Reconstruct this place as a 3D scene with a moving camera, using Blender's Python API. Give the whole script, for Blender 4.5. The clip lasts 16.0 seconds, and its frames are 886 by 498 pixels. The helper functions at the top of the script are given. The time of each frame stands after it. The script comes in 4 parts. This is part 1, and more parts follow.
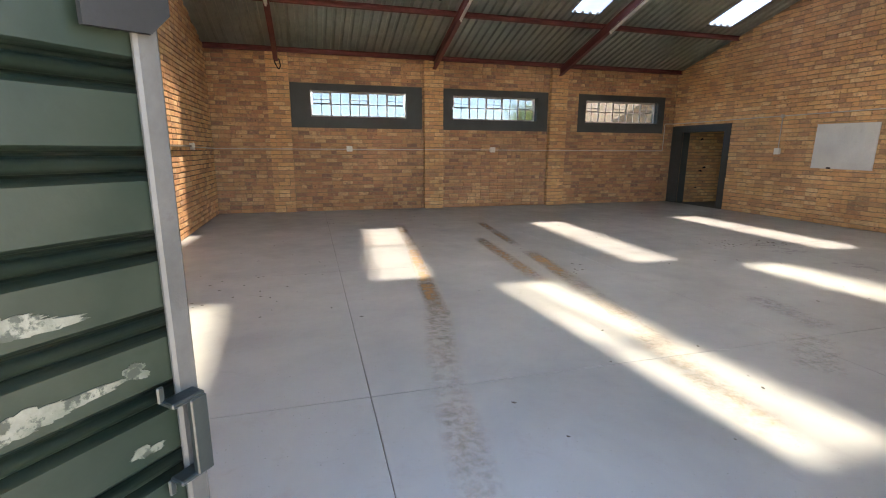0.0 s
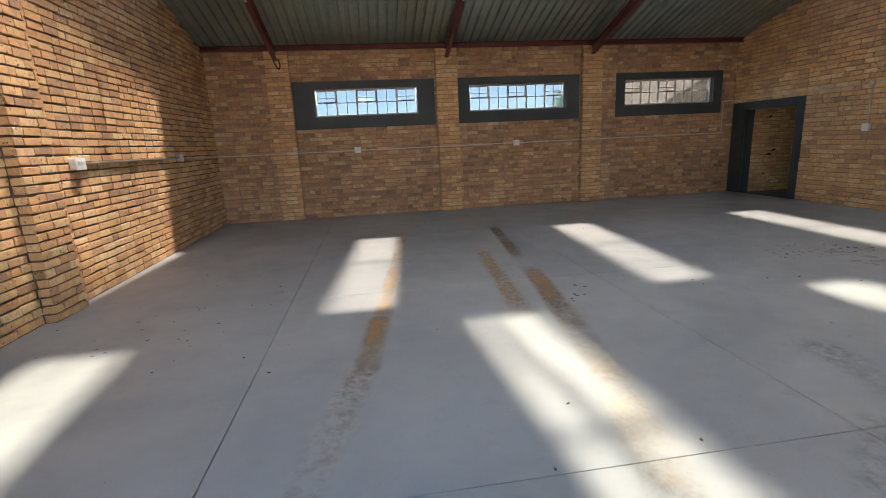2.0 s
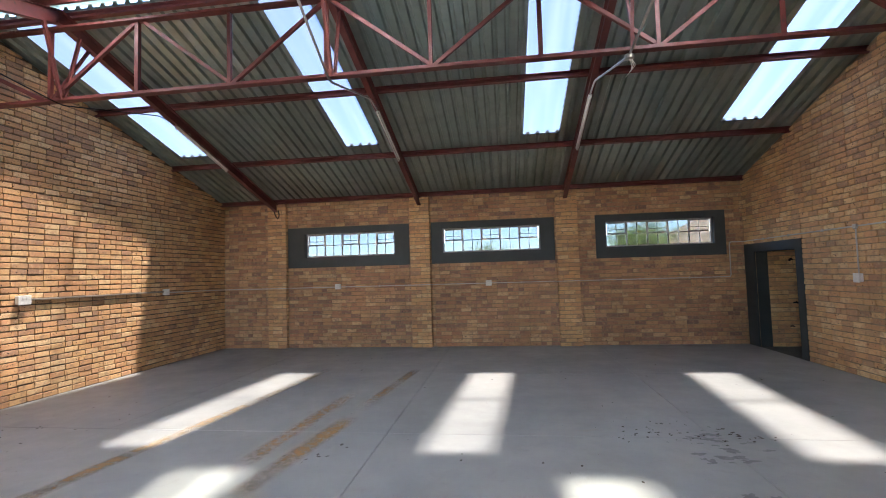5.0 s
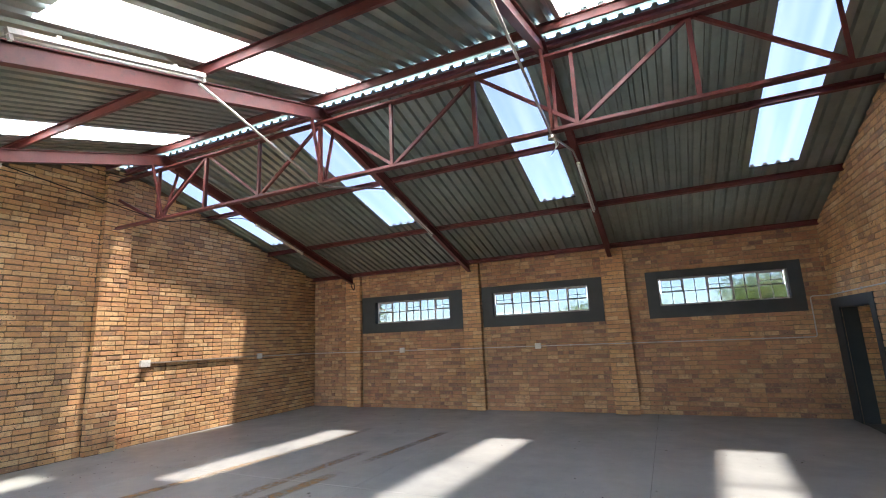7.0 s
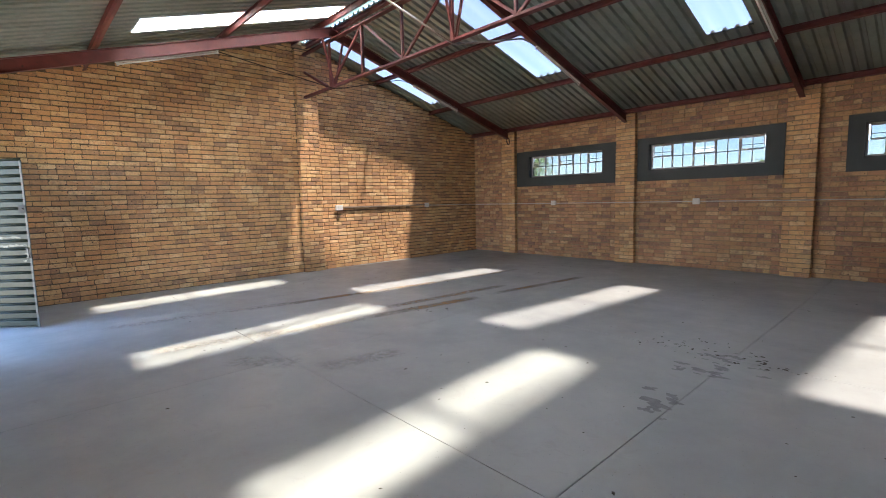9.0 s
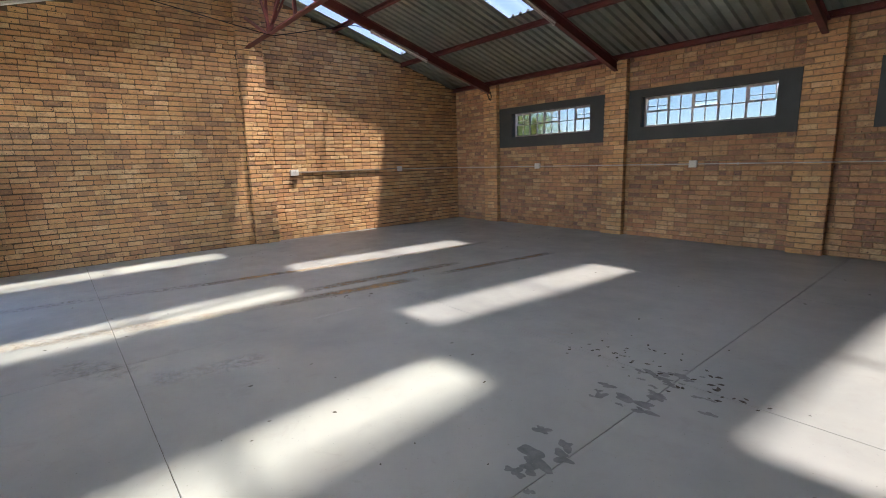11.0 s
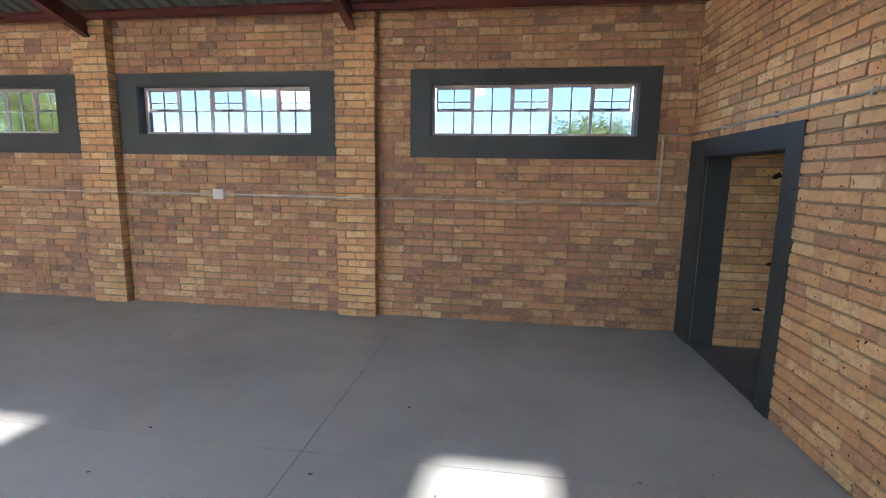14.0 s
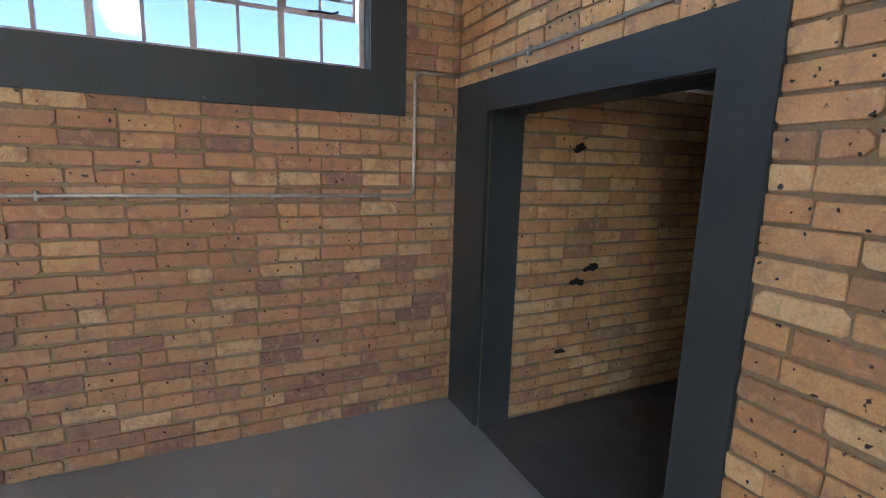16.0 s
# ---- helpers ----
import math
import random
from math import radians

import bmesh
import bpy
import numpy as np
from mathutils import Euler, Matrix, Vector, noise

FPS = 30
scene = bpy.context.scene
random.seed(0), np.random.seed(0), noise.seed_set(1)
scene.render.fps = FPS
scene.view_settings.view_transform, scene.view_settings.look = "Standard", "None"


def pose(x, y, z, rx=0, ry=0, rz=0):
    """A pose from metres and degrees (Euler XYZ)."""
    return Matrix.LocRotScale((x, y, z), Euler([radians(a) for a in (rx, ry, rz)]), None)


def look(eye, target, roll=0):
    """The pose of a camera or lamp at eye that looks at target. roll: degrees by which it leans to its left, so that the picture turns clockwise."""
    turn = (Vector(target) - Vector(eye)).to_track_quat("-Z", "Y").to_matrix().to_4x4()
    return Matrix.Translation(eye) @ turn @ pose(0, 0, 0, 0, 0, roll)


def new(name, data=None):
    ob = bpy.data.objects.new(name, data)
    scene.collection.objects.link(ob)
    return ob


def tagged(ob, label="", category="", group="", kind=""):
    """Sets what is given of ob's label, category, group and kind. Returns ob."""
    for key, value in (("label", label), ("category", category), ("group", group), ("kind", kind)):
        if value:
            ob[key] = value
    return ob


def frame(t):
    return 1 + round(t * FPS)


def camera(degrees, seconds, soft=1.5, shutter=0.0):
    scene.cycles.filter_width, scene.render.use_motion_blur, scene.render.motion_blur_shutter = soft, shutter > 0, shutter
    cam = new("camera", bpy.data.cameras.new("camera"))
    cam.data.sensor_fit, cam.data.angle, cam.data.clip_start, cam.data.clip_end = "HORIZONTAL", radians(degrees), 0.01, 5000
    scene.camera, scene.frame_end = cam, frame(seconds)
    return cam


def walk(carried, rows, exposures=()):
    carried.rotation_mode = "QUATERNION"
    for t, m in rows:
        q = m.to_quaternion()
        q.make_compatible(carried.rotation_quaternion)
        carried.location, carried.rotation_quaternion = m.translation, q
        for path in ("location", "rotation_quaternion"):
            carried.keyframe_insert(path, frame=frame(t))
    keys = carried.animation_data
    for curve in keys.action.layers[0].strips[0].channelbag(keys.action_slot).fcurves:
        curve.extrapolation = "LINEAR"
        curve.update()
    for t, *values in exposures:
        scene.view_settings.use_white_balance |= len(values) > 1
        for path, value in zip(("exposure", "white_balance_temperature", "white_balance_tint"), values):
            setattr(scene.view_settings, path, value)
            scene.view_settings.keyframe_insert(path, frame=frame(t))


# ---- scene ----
cam = camera(87.1, 16.0, soft=1.0)
PATH = [
    (0, (0.332, 0.71, 1.397), (0.862, 2.593, 0.98), 0.3),
    (0.5, (0.454, 0.98, 1.43), (0.904, 2.881, 1.0), -0.8),
    (1, (0.633, 1.251, 1.467), (1.002, 3.163, 1.014), -1.5),
    (1.5, (0.968, 1.371, 1.493), (1.283, 3.289, 1.025), -2.1),
    (2, (1.501, 1.448, 1.484), (1.77, 3.379, 1.037), -2.7),
    (2.5, (1.96, 1.45, 1.515), (2.164, 3.398, 1.11), -2.5),
    (3, (2.608, 1.431, 1.52), (2.722, 3.395, 1.163), -2.0),
    (3.5, (3.209, 1.378, 1.535), (3.225, 3.355, 1.232), -1.4),
    (4, (3.882, 1.38, 1.547), (3.799, 3.368, 1.342), -1.1),
    (4.5, (4.459, 1.298, 1.586), (4.294, 3.289, 1.508), -1.3),
    (5, (5.076, 1.317, 1.625), (4.812, 3.297, 1.732), -1.7),
    (5.2, (5.321, 1.319, 1.627), (5.019, 3.288, 1.806), -1.8),
    (7.5, (7.719, 1.249, 1.674), (6.711, 2.936, 2.046), -1.4),
    (8, (8.01, 1.165, 1.622), (6.802, 2.754, 1.741), -1.6),
    (8.5, (8.222, 1.147, 1.566), (6.857, 2.605, 1.477), -1.6),
    (10.8, (8.323, 2.721, 1.578), (6.765, 3.914, 1.19), -1.8),
    (11, (8.291, 2.904, 1.581), (6.778, 4.158, 1.211), -1.8),
    (11.5, (8.245, 3.411, 1.572), (6.862, 4.818, 1.239), -1.0),
    (12, (8.231, 4.03, 1.567), (7.005, 5.579, 1.26), -0.4),
    (12.5, (8.158, 4.535, 1.54), (7.126, 6.221, 1.241), -0.1),
    (13, (8.104, 5.184, 1.563), (7.322, 6.999, 1.259), 0.3),
    (13.5, (8.101, 5.814, 1.65), (7.557, 7.712, 1.334), 0.4),
    (14, (8.143, 6.506, 1.647), (7.873, 8.464, 1.341), 1.0),
    (14.5, (8.204, 7.137, 1.621), (8.155, 9.115, 1.329), 1.2),
    (15, (8.453, 7.856, 1.604), (8.618, 9.827, 1.302), 1.4),
    (15.5, (8.645, 8.477, 1.586), (9.027, 10.414, 1.268), 1.6),
    (16, (8.690, 9.068, 1.578), (9.515, 10.856, 1.227), 1.6),
]
EXPOSURES = [(0, 5.1, 7900, 11), (0.7, 4.75, 7500, 10), (2, 4.65, 7100, 9), (5, 4.95, 6700, 9), (8, 4.95, 6900, 9), (11, 4.65, 6900, 9), (12, 4.85, 6800, 8), (12.8, 4.85, 6600, 9), (13.5, 5.3, 6500, 9), (14.5, 5.9, 6500, 7), (15.3, 5.95, 6500, 8), (16, 5.8, 6500, 8)]
walk(cam, [(t, look(eye, target, roll)) for t, eye, target, roll in PATH], EXPOSURES)

# ---- light ----
SUN = Vector((0.243, 0.168, 1.0)).normalized()
world = bpy.data.worlds.new("sky")
scene.world = world
world.use_nodes = True
wn = world.node_tree.nodes
sky = wn.new("ShaderNodeTexSky")
sky.sky_type = "NISHITA"
sky.sun_disc = False
sky.altitude, sky.air_density, sky.dust_density, sky.ozone_density = 1700.0, 1.0, 0.5, 4.5
sky.sun_elevation = math.asin(SUN.z)
sky.sun_rotation = math.atan2(SUN.x, SUN.y)
wn["Background"].inputs["Strength"].default_value = 0.085
world.node_tree.links.new(sky.outputs["Color"], wn["Background"].inputs["Color"])
sun = new("sun", bpy.data.lights.new("sun", "SUN"))
sun.data.energy, sun.data.angle, sun.data.color = 2.7, radians(3.2), (1.0, 0.92, 0.79)
sun.matrix_world = look(SUN * 40, (0, 0, 0))

# ---- plan ----
LEFT, RIGHT, BACK, FRONT = -1.63, 10.01, 11.76, 0.70   # inner wall faces
RIDGE_Y, EAVE, SLOPE = 6.22, 3.45, 0.30                # underside of the roof sheets
COURSE, PITCH, JOINT = 0.085, 0.232, 0.0145


def roof_z(y):
    return EAVE + SLOPE * ((BACK - y) if y > RIDGE_Y else (BACK - 2 * RIDGE_Y + y))


# ---- materials ----
def base(name, rough=0.8, metal=0.0):
    m = bpy.data.materials.new(name)
    m.use_nodes = True
    p = m.node_tree.nodes["Principled BSDF"]
    p.inputs["Roughness"].default_value, p.inputs["Metallic"].default_value = rough, metal
    return m, m.node_tree.nodes, m.node_tree.links, p


def where(n, l, scale, detail=4, rough=0.6, kind="Object", dist=0.0):
    """A noise texture in metres."""
    c, t = n.new("ShaderNodeTexCoord"), n.new("ShaderNodeTexNoise")
    t.inputs["Scale"].default_value, t.inputs["Detail"].default_value = scale, detail
    t.inputs["Roughness"].default_value, t.inputs["Distortion"].default_value = rough, dist
    if kind == "World":
        g = n.new("ShaderNodeNewGeometry")
        l.new(g.outputs["Position"], t.inputs["Vector"])
    else:
        l.new(c.outputs[kind], t.inputs["Vector"])
    return t.outputs["Fac"]


def ramp(n, l, fac, stops):
    r = n.new("ShaderNodeValToRGB")
    while len(r.color_ramp.elements) < len(stops):
        r.color_ramp.elements.new(0.5)
    for e, (at, c) in zip(r.color_ramp.elements, stops):
        e.position = at
        e.color = (*c, 1) if isinstance(c, tuple) else (c, c, c, 1)
    l.new(fac, r.inputs["Fac"])
    return r.outputs["Color"]


def blend(n, l, fac, a, b, mode="MIX"):
    m = n.new("ShaderNodeMix")
    m.data_type, m.blend_type = "RGBA", mode
    for v, k in ((fac, 0), (a, 6), (b, 7)):
        if isinstance(v, (int, float)):
            m.inputs[k].default_value = v
        elif isinstance(v, tuple):
            m.inputs[k].default_value = (*v, 1)
        else:
            l.new(v, m.inputs[k])
    return m.outputs[2]


def bump(n, l, p, height, strength, distance=0.01):
    b = n.new("ShaderNodeBump")
    b.inputs["Strength"].default_value, b.inputs["Distance"].default_value = strength, distance
    l.new(height, b.inputs["Height"])
    l.new(b.outputs["Normal"], p.inputs["Normal"])


def brick_paint(name, single, tone):
    """Fired stock brick: tan faces, smoky purple hearts, dark pits. tone: tan and red colours."""
    m, n, l, p = base(name, 0.86)
    if single:
        rnd = n.new("ShaderNodeObjectInfo").outputs["Random"]
    else:
        rnd = n.new("ShaderNodeNewGeometry").outputs["Random Per Island"]
    tan, pale, red, dark = tone
    body = ramp(n, l, rnd, [(0.0, dark), (0.16, red), (0.34, tan), (0.52, red), (0.60, dark), (0.68, tan), (0.86, pale), (1.0, red)])
    smoke = ramp(n, l, where(n, l, 11.0, 4, 0.7, "World"), [(0.50, 0.0), (0.68, 1.0)])
    body = blend(n, l, smoke, body, blend(n, l, 0.75, body, dark))
    heart = ramp(n, l, where(n, l, 24.0, 3, 0.6, "World"), [(0.5, 0.0), (0.68, 0.8)])
    body = blend(n, l, heart, body, red)
    pale_spots = ramp(n, l, where(n, l, 17.0, 4, 0.6, "World", 0.5), [(0.58, 0.0), (0.74, 0.7)])
    body = blend(n, l, pale_spots, body, pale)
    big = ramp(n, l, where(n, l, 0.9, 3, 0.6, "World"), [(0.35, 0.85), (0.7, 1.15)])
    body = blend(n, l, 1.0, body, big, "MULTIPLY")
    grain = where(n, l, 120.0, 3, 0.7, "World")
    body = blend(n, l, 1.0, body, ramp(n, l, grain, [(0.3, 0.82), (0.7, 1.14)]), "MULTIPLY")
    pits = ramp(n, l, where(n, l, 42.0, 2, 0.4, "World"), [(0.28, 1.0), (0.315, 0.0)])
    body = blend(n, l, pits, body, (0.03, 0.02, 0.018))
    l.new(body, p.inputs["Base Color"])
    mid = where(n, l, 40.0, 4, 0.7, "World")
    bump(n, l, p, blend(n, l, pits, mid, (0, 0, 0)), 0.55, 0.006)
    return m


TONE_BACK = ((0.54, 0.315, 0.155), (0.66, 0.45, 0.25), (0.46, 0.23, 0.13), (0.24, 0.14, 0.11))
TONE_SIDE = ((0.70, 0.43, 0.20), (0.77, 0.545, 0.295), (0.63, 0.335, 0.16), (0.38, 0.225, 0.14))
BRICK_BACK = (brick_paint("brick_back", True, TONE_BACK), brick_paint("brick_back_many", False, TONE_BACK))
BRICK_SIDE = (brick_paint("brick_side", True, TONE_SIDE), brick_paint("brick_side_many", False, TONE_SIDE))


def plain(name, a, b, rough=0.7, metal=0.0, scale=6.0, grain=90.0, relief=0.15, depth=0.003, wear=None):
    """A surface of two near colours, with grain, relief and, if given, worn patches of a third."""
    m, n, l, p = base(name, rough, metal)
    c = blend(n, l, ramp(n, l, where(n, l, scale, 5, 0.6, "World"), [(0.35, 0.0), (0.65, 1.0)]), a, b)
    g = where(n, l, grain, 3, 0.6, "World")
    c = blend(n, l, 1.0, c, ramp(n, l, g, [(0.3, 0.9), (0.7, 1.08)]), "MULTIPLY")
    if wear:
        colour, lo, hi, size = wear
        c = blend(n, l, ramp(n, l, where(n, l, size, 6, 0.65, "World"), [(lo, 0.0), (hi, 1.0)]), c, colour)
    l.new(c, p.inputs["Base Color"])
    bump(n, l, p, g, relief, depth)
    return m


MORTAR = plain("mortar", (0.25, 0.175, 0.105), (0.34, 0.245, 0.15), 0.95, scale=3, relief=0.8, depth=0.006)
# Darker copy of the mortar: shade in the deep joints is put into colour.
RAKED_SHADED = plain("shaded_raked_mortar", (0.11, 0.078, 0.05), (0.175, 0.128, 0.082), 0.95, scale=3, relief=0.8, depth=0.006)
CHARCOAL = plain("charcoal_plaster", (0.034, 0.041, 0.044), (0.047, 0.054, 0.056), 0.6, scale=2.5, grain=60, relief=0.5,
                 wear=((0.30, 0.30, 0.29), 0.72, 0.745, 14.0))
OXIDE = plain("red_oxide_steel", (0.17, 0.040, 0.034), (0.115, 0.030, 0.028), 0.5, scale=5, wear=((0.07, 0.03, 0.025), 0.6, 0.7, 12))
STEEL = plain("steel_window", (0.62, 0.57, 0.55), (0.50, 0.44, 0.42), 0.55, scale=14, wear=((0.30, 0.16, 0.11), 0.66, 0.74, 25))
WHITE = plain("white_plastic", (0.78, 0.77, 0.74), (0.70, 0.69, 0.66), 0.4, scale=20, relief=0.03)
BOARD = plain("board_white", (0.66, 0.67, 0.66), (0.57, 0.58, 0.58), 0.35, scale=2.5, relief=0.05, wear=((0.45, 0.45, 0.44), 0.62, 0.75, 3.5))
GALV = plain("galvanised_pipe", (0.60, 0.57, 0.53), (0.48, 0.45, 0.42), 0.34, 0.75, scale=25, relief=0.05)
BLACK = plain("black_rubber", (0.007, 0.007, 0.007), (0.012, 0.012, 0.012), 0.6)
DOOR = plain("green_door_paint", (0.0055, 0.011, 0.007), (0.013, 0.018, 0.012), 0.4, 0.0, scale=7, grain=50, relief=0.12)
for m in (BLACK, DOOR):
    m.node_tree.nodes["Principled BSDF"].inputs["Specular IOR Level"].default_value = 0.25
DOOR_EDGE = plain("grey_door_edge", (0.028, 0.027, 0.025), (0.045, 0.043, 0.040), 0.6, scale=10, wear=((0.03, 0.025, 0.022), 0.62, 0.7, 20))
FLAKE = plain("bared_metal", (0.13, 0.125, 0.10), (0.05, 0.055, 0.04), 0.5, 0.1, scale=14, relief=0.3, wear=((0.012, 0.017, 0.011), 0.52, 0.58, 45))
CEIL = plain("grey_ceiling", (0.30, 0.30, 0.29), (0.25, 0.25, 0.24), 0.9)
# Passage floor: its lack of light is put into a darker colour.
DIM_FLOOR = plain("dim_passage_floor", (0.075, 0.08, 0.08), (0.11, 0.112, 0.11), 0.8, scale=3, relief=0.3)
PEEL = plain("dark_peel", (0.09, 0.10, 0.105), (0.16, 0.165, 0.17), 0.35, scale=12, relief=0.1)
CHIP = plain("dry_leaf", (0.10, 0.085, 0.07), (0.05, 0.045, 0.04), 0.9, scale=30)


def floor_paint():
    """Old grey floor paint: cloudy, scuffed, a little glossy."""
    m, n, l, p = base("grey_floor_paint", 0.42)
    cloud = ramp(n, l, where(n, l, 0.55, 5, 0.62, "World", 0.4), [(0.3, (0.235, 0.25, 0.252)), (0.5, (0.295, 0.306, 0.304)), (0.72, (0.35, 0.355, 0.346))])
    scuff = ramp(n, l, where(n, l, 5.0, 6, 0.7, "World", 0.8), [(0.56, 0.0), (0.74, 0.45)])
    c = blend(n, l, scuff, cloud, (0.235, 0.228, 0.215))
    dirt = ramp(n, l, where(n, l, 1.7, 6, 0.72, "World", 1.2), [(0.62, 0.0), (0.80, 0.5)])
    c = blend(n, l, dirt, c, (0.27, 0.225, 0.175))
    speck = ramp(n, l, where(n, l, 60.0, 2, 0.5, "World"), [(0.24, 0.55), (0.29, 1.0)])
    c = blend(n, l, 1.0, c, speck, "MULTIPLY")
    l.new(c, p.inputs["Base Color"])
    l.new(ramp(n, l, where(n, l, 2.2, 5, 0.65, "World"), [(0.3, 0.34), (0.7, 0.56)]), p.inputs["Roughness"])
    bump(n, l, p, where(n, l, 9.0, 6, 0.6, "World"), 0.12, 0.004)
    return m


FLOOR = floor_paint()
JOINT_DARK = plain("joint_dirt", (0.06, 0.055, 0.05), (0.11, 0.10, 0.09), 0.95)


def sheet_metal():
    """Weathered galvanised roof sheet, dull green-grey."""
    m, n, l, p = base("roof_sheet", 0.34, 0.75)
    c = ramp(n, l, where(n, l, 1.1, 5, 0.6, "World"), [(0.3, (0.29, 0.355, 0.335)), (0.7, (0.41, 0.475, 0.45))])
    c = blend(n, l, ramp(n, l, where(n, l, 6.0, 4, 0.6, "World"), [(0.45, 0.0), (0.8, 0.3)]), c, (0.20, 0.21, 0.19))
    l.new(c, p.inputs["Base Color"])
    l.new(ramp(n, l, where(n, l, 3.0, 4, 0.6, "World"), [(0.3, 0.34), (0.7, 0.48)]), p.inputs["Roughness"])
    bump(n, l, p, where(n, l, 14.0, 4, 0.6, "World"), 0.1, 0.003)
    return m


SHEET = sheet_metal()


def clear_sheet(name, milk, tint, gloss):
    """Clear corrugated plastic that lets most light straight through and scatters some."""
    m, n, l, p = base(name, 0.2)
    out = n["Material Output"]
    tr, tl, gl = n.new("ShaderNodeBsdfTransparent"), n.new("ShaderNodeBsdfTranslucent"), n.new("ShaderNodeBsdfGlossy")
    tr.inputs["Color"].default_value = (*tint, 1)
    tl.inputs["Color"].default_value = (0.93, 0.94, 0.95, 1)
    gl.inputs["Roughness"].default_value = 0.15
    a, b = n.new("ShaderNodeMixShader"), n.new("ShaderNodeMixShader")
    g, k = n.new("ShaderNodeNewGeometry"), n.new("ShaderNodeMapping")
    k.inputs["Scale"].default_value = (9.0, 0.35, 0.35)
    l.new(g.outputs["Position"], k.inputs["Vector"])
    streak = n.new("ShaderNodeTexNoise")
    streak.inputs["Scale"].default_value, streak.inputs["Detail"].default_value = 1.0, 3.0
    l.new(k.outputs["Vector"], streak.inputs["Vector"])
    l.new(ramp(n, l, streak.outputs["Fac"], [(0.36, milk * 0.7), (0.5, milk), (0.64, milk * 1.5)]), a.inputs[0])
    l.new(tr.outputs[0], a.inputs[1])
    l.new(tl.outputs[0], a.inputs[2])
    b.inputs[0].default_value = gloss
    l.new(a.outputs[0], b.inputs[1])
    l.new(gl.outputs[0], b.inputs[2])
    l.new(b.outputs[0], out.inputs["Surface"])
    return m


CLEAR, MILKY = clear_sheet("clear_plastic", 0.012, (0.35, 0.35, 0.368), 0.0), clear_sheet("weathered_plastic", 0.46, (0.67, 0.685, 0.70), 0.02)


def pane_glass():
    m, n, l, p = base("window_glass", 0.05)
    tr, gl, mx = n.new("ShaderNodeBsdfTransparent"), n.new("ShaderNodeBsdfGlossy"), n.new("ShaderNodeMixShader")
    gl.inputs["Roughness"].default_value = 0.05
    tr.inputs["Color"].default_value = (0.27, 0.28, 0.29, 1)
    mx.inputs[0].default_value = 0.07
    l.new(tr.outputs[0], mx.inputs[1])
    l.new(gl.outputs[0], mx.inputs[2])
    l.new(mx.outputs[0], n["Material Output"].inputs["Surface"])
    return m


GLASS = pane_glass()


def stain_paint(name, colour, half, length, lo, hi):
    """A dusty track, fading out to its sides and broken up; local x across, y along."""
    m, n, l, p = base(name, 0.9)
    p.inputs["Base Color"].default_value = (*colour, 1)
    c, s = n.new("ShaderNodeTexCoord"), n.new("ShaderNodeSeparateXYZ")
    l.new(c.outputs["Object"], s.inputs[0])

    def fade(out, edge, soft):
        a = n.new("ShaderNodeMath")
        a.operation = "ABSOLUTE"
        l.new(out, a.inputs[0])
        r = n.new("ShaderNodeMapRange")
        r.inputs[1].default_value, r.inputs[2].default_value = edge - soft, edge
        r.inputs[3].default_value, r.inputs[4].default_value = 1.0, 0.0
        l.new(a.outputs[0], r.inputs[0])
        return r.outputs[0]

    def times(a, b):
        t = n.new("ShaderNodeMath")
        t.operation = "MULTIPLY"
        l.new(a, t.inputs[0])
        l.new(b, t.inputs[1])
        return t.outputs[0]
    mask = times(fade(s.outputs[0], half, half * 0.55), fade(s.outputs[1], length / 2, length * 0.12))
    mask = times(mask, ramp(n, l, where(n, l, 15.0, 7, 0.75, "World", 0.3), [(lo - 0.1, 0.0), (hi + 0.04, 0.9)]))
    mask = times(mask, ramp(n, l, where(n, l, 0.8, 3, 0.6, "World"), [(0.35, 0.25), (0.6, 1.0)]))
    tr, mx = n.new("ShaderNodeBsdfTransparent"), n.new("ShaderNodeMixShader")
    l.new(mask, mx.inputs[0])
    l.new(tr.outputs[0], mx.inputs[1])
    l.new(p.outputs[0], mx.inputs[2])
    l.new(mx.outputs[0], n["Material Output"].inputs["Surface"])
    return m


# ---- mesh helpers ----
def mesh_ob(name, bm, mat, parent=None):
    me = bpy.data.meshes.new(name)
    bm.normal_update()
    bm.to_mesh(me)
    bm.free()
    for m in (mat if isinstance(mat, (list, tuple)) else [mat]):
        me.materials.append(m)
    ob = new(name, me)
    ob.parent = parent
    return ob


def add_box(bm, lo, hi, bevel=0.0, m=None, mi=0):
    r = bmesh.ops.create_cube(bm, size=1.0)
    vs = r["verts"]
    for v in vs:
        v.co = Vector([lo[i] + (v.co[i] + 0.5) * (hi[i] - lo[i]) for i in range(3)])
    if bevel:
        es = list({e for v in vs for e in v.link_edges})
        r = bmesh.ops.bevel(bm, geom=es, offset=bevel, segments=1, affect="EDGES", profile=0.5)
        vs = list({v for f in r["faces"] for v in f.verts} | {v for v in vs if v.is_valid})
    if m is not None:
        for v in vs:
            v.co = m @ v.co
    if mi:
        for f in {f for v in vs for f in v.link_faces}:
            f.material_index = mi
    return vs


def box(name, lo, hi, mat, parent=None, bevel=0.004, m=None):
    bm = bmesh.new()
    add_box(bm, lo, hi, bevel, m)
    return mesh_ob(name, bm, mat, parent)


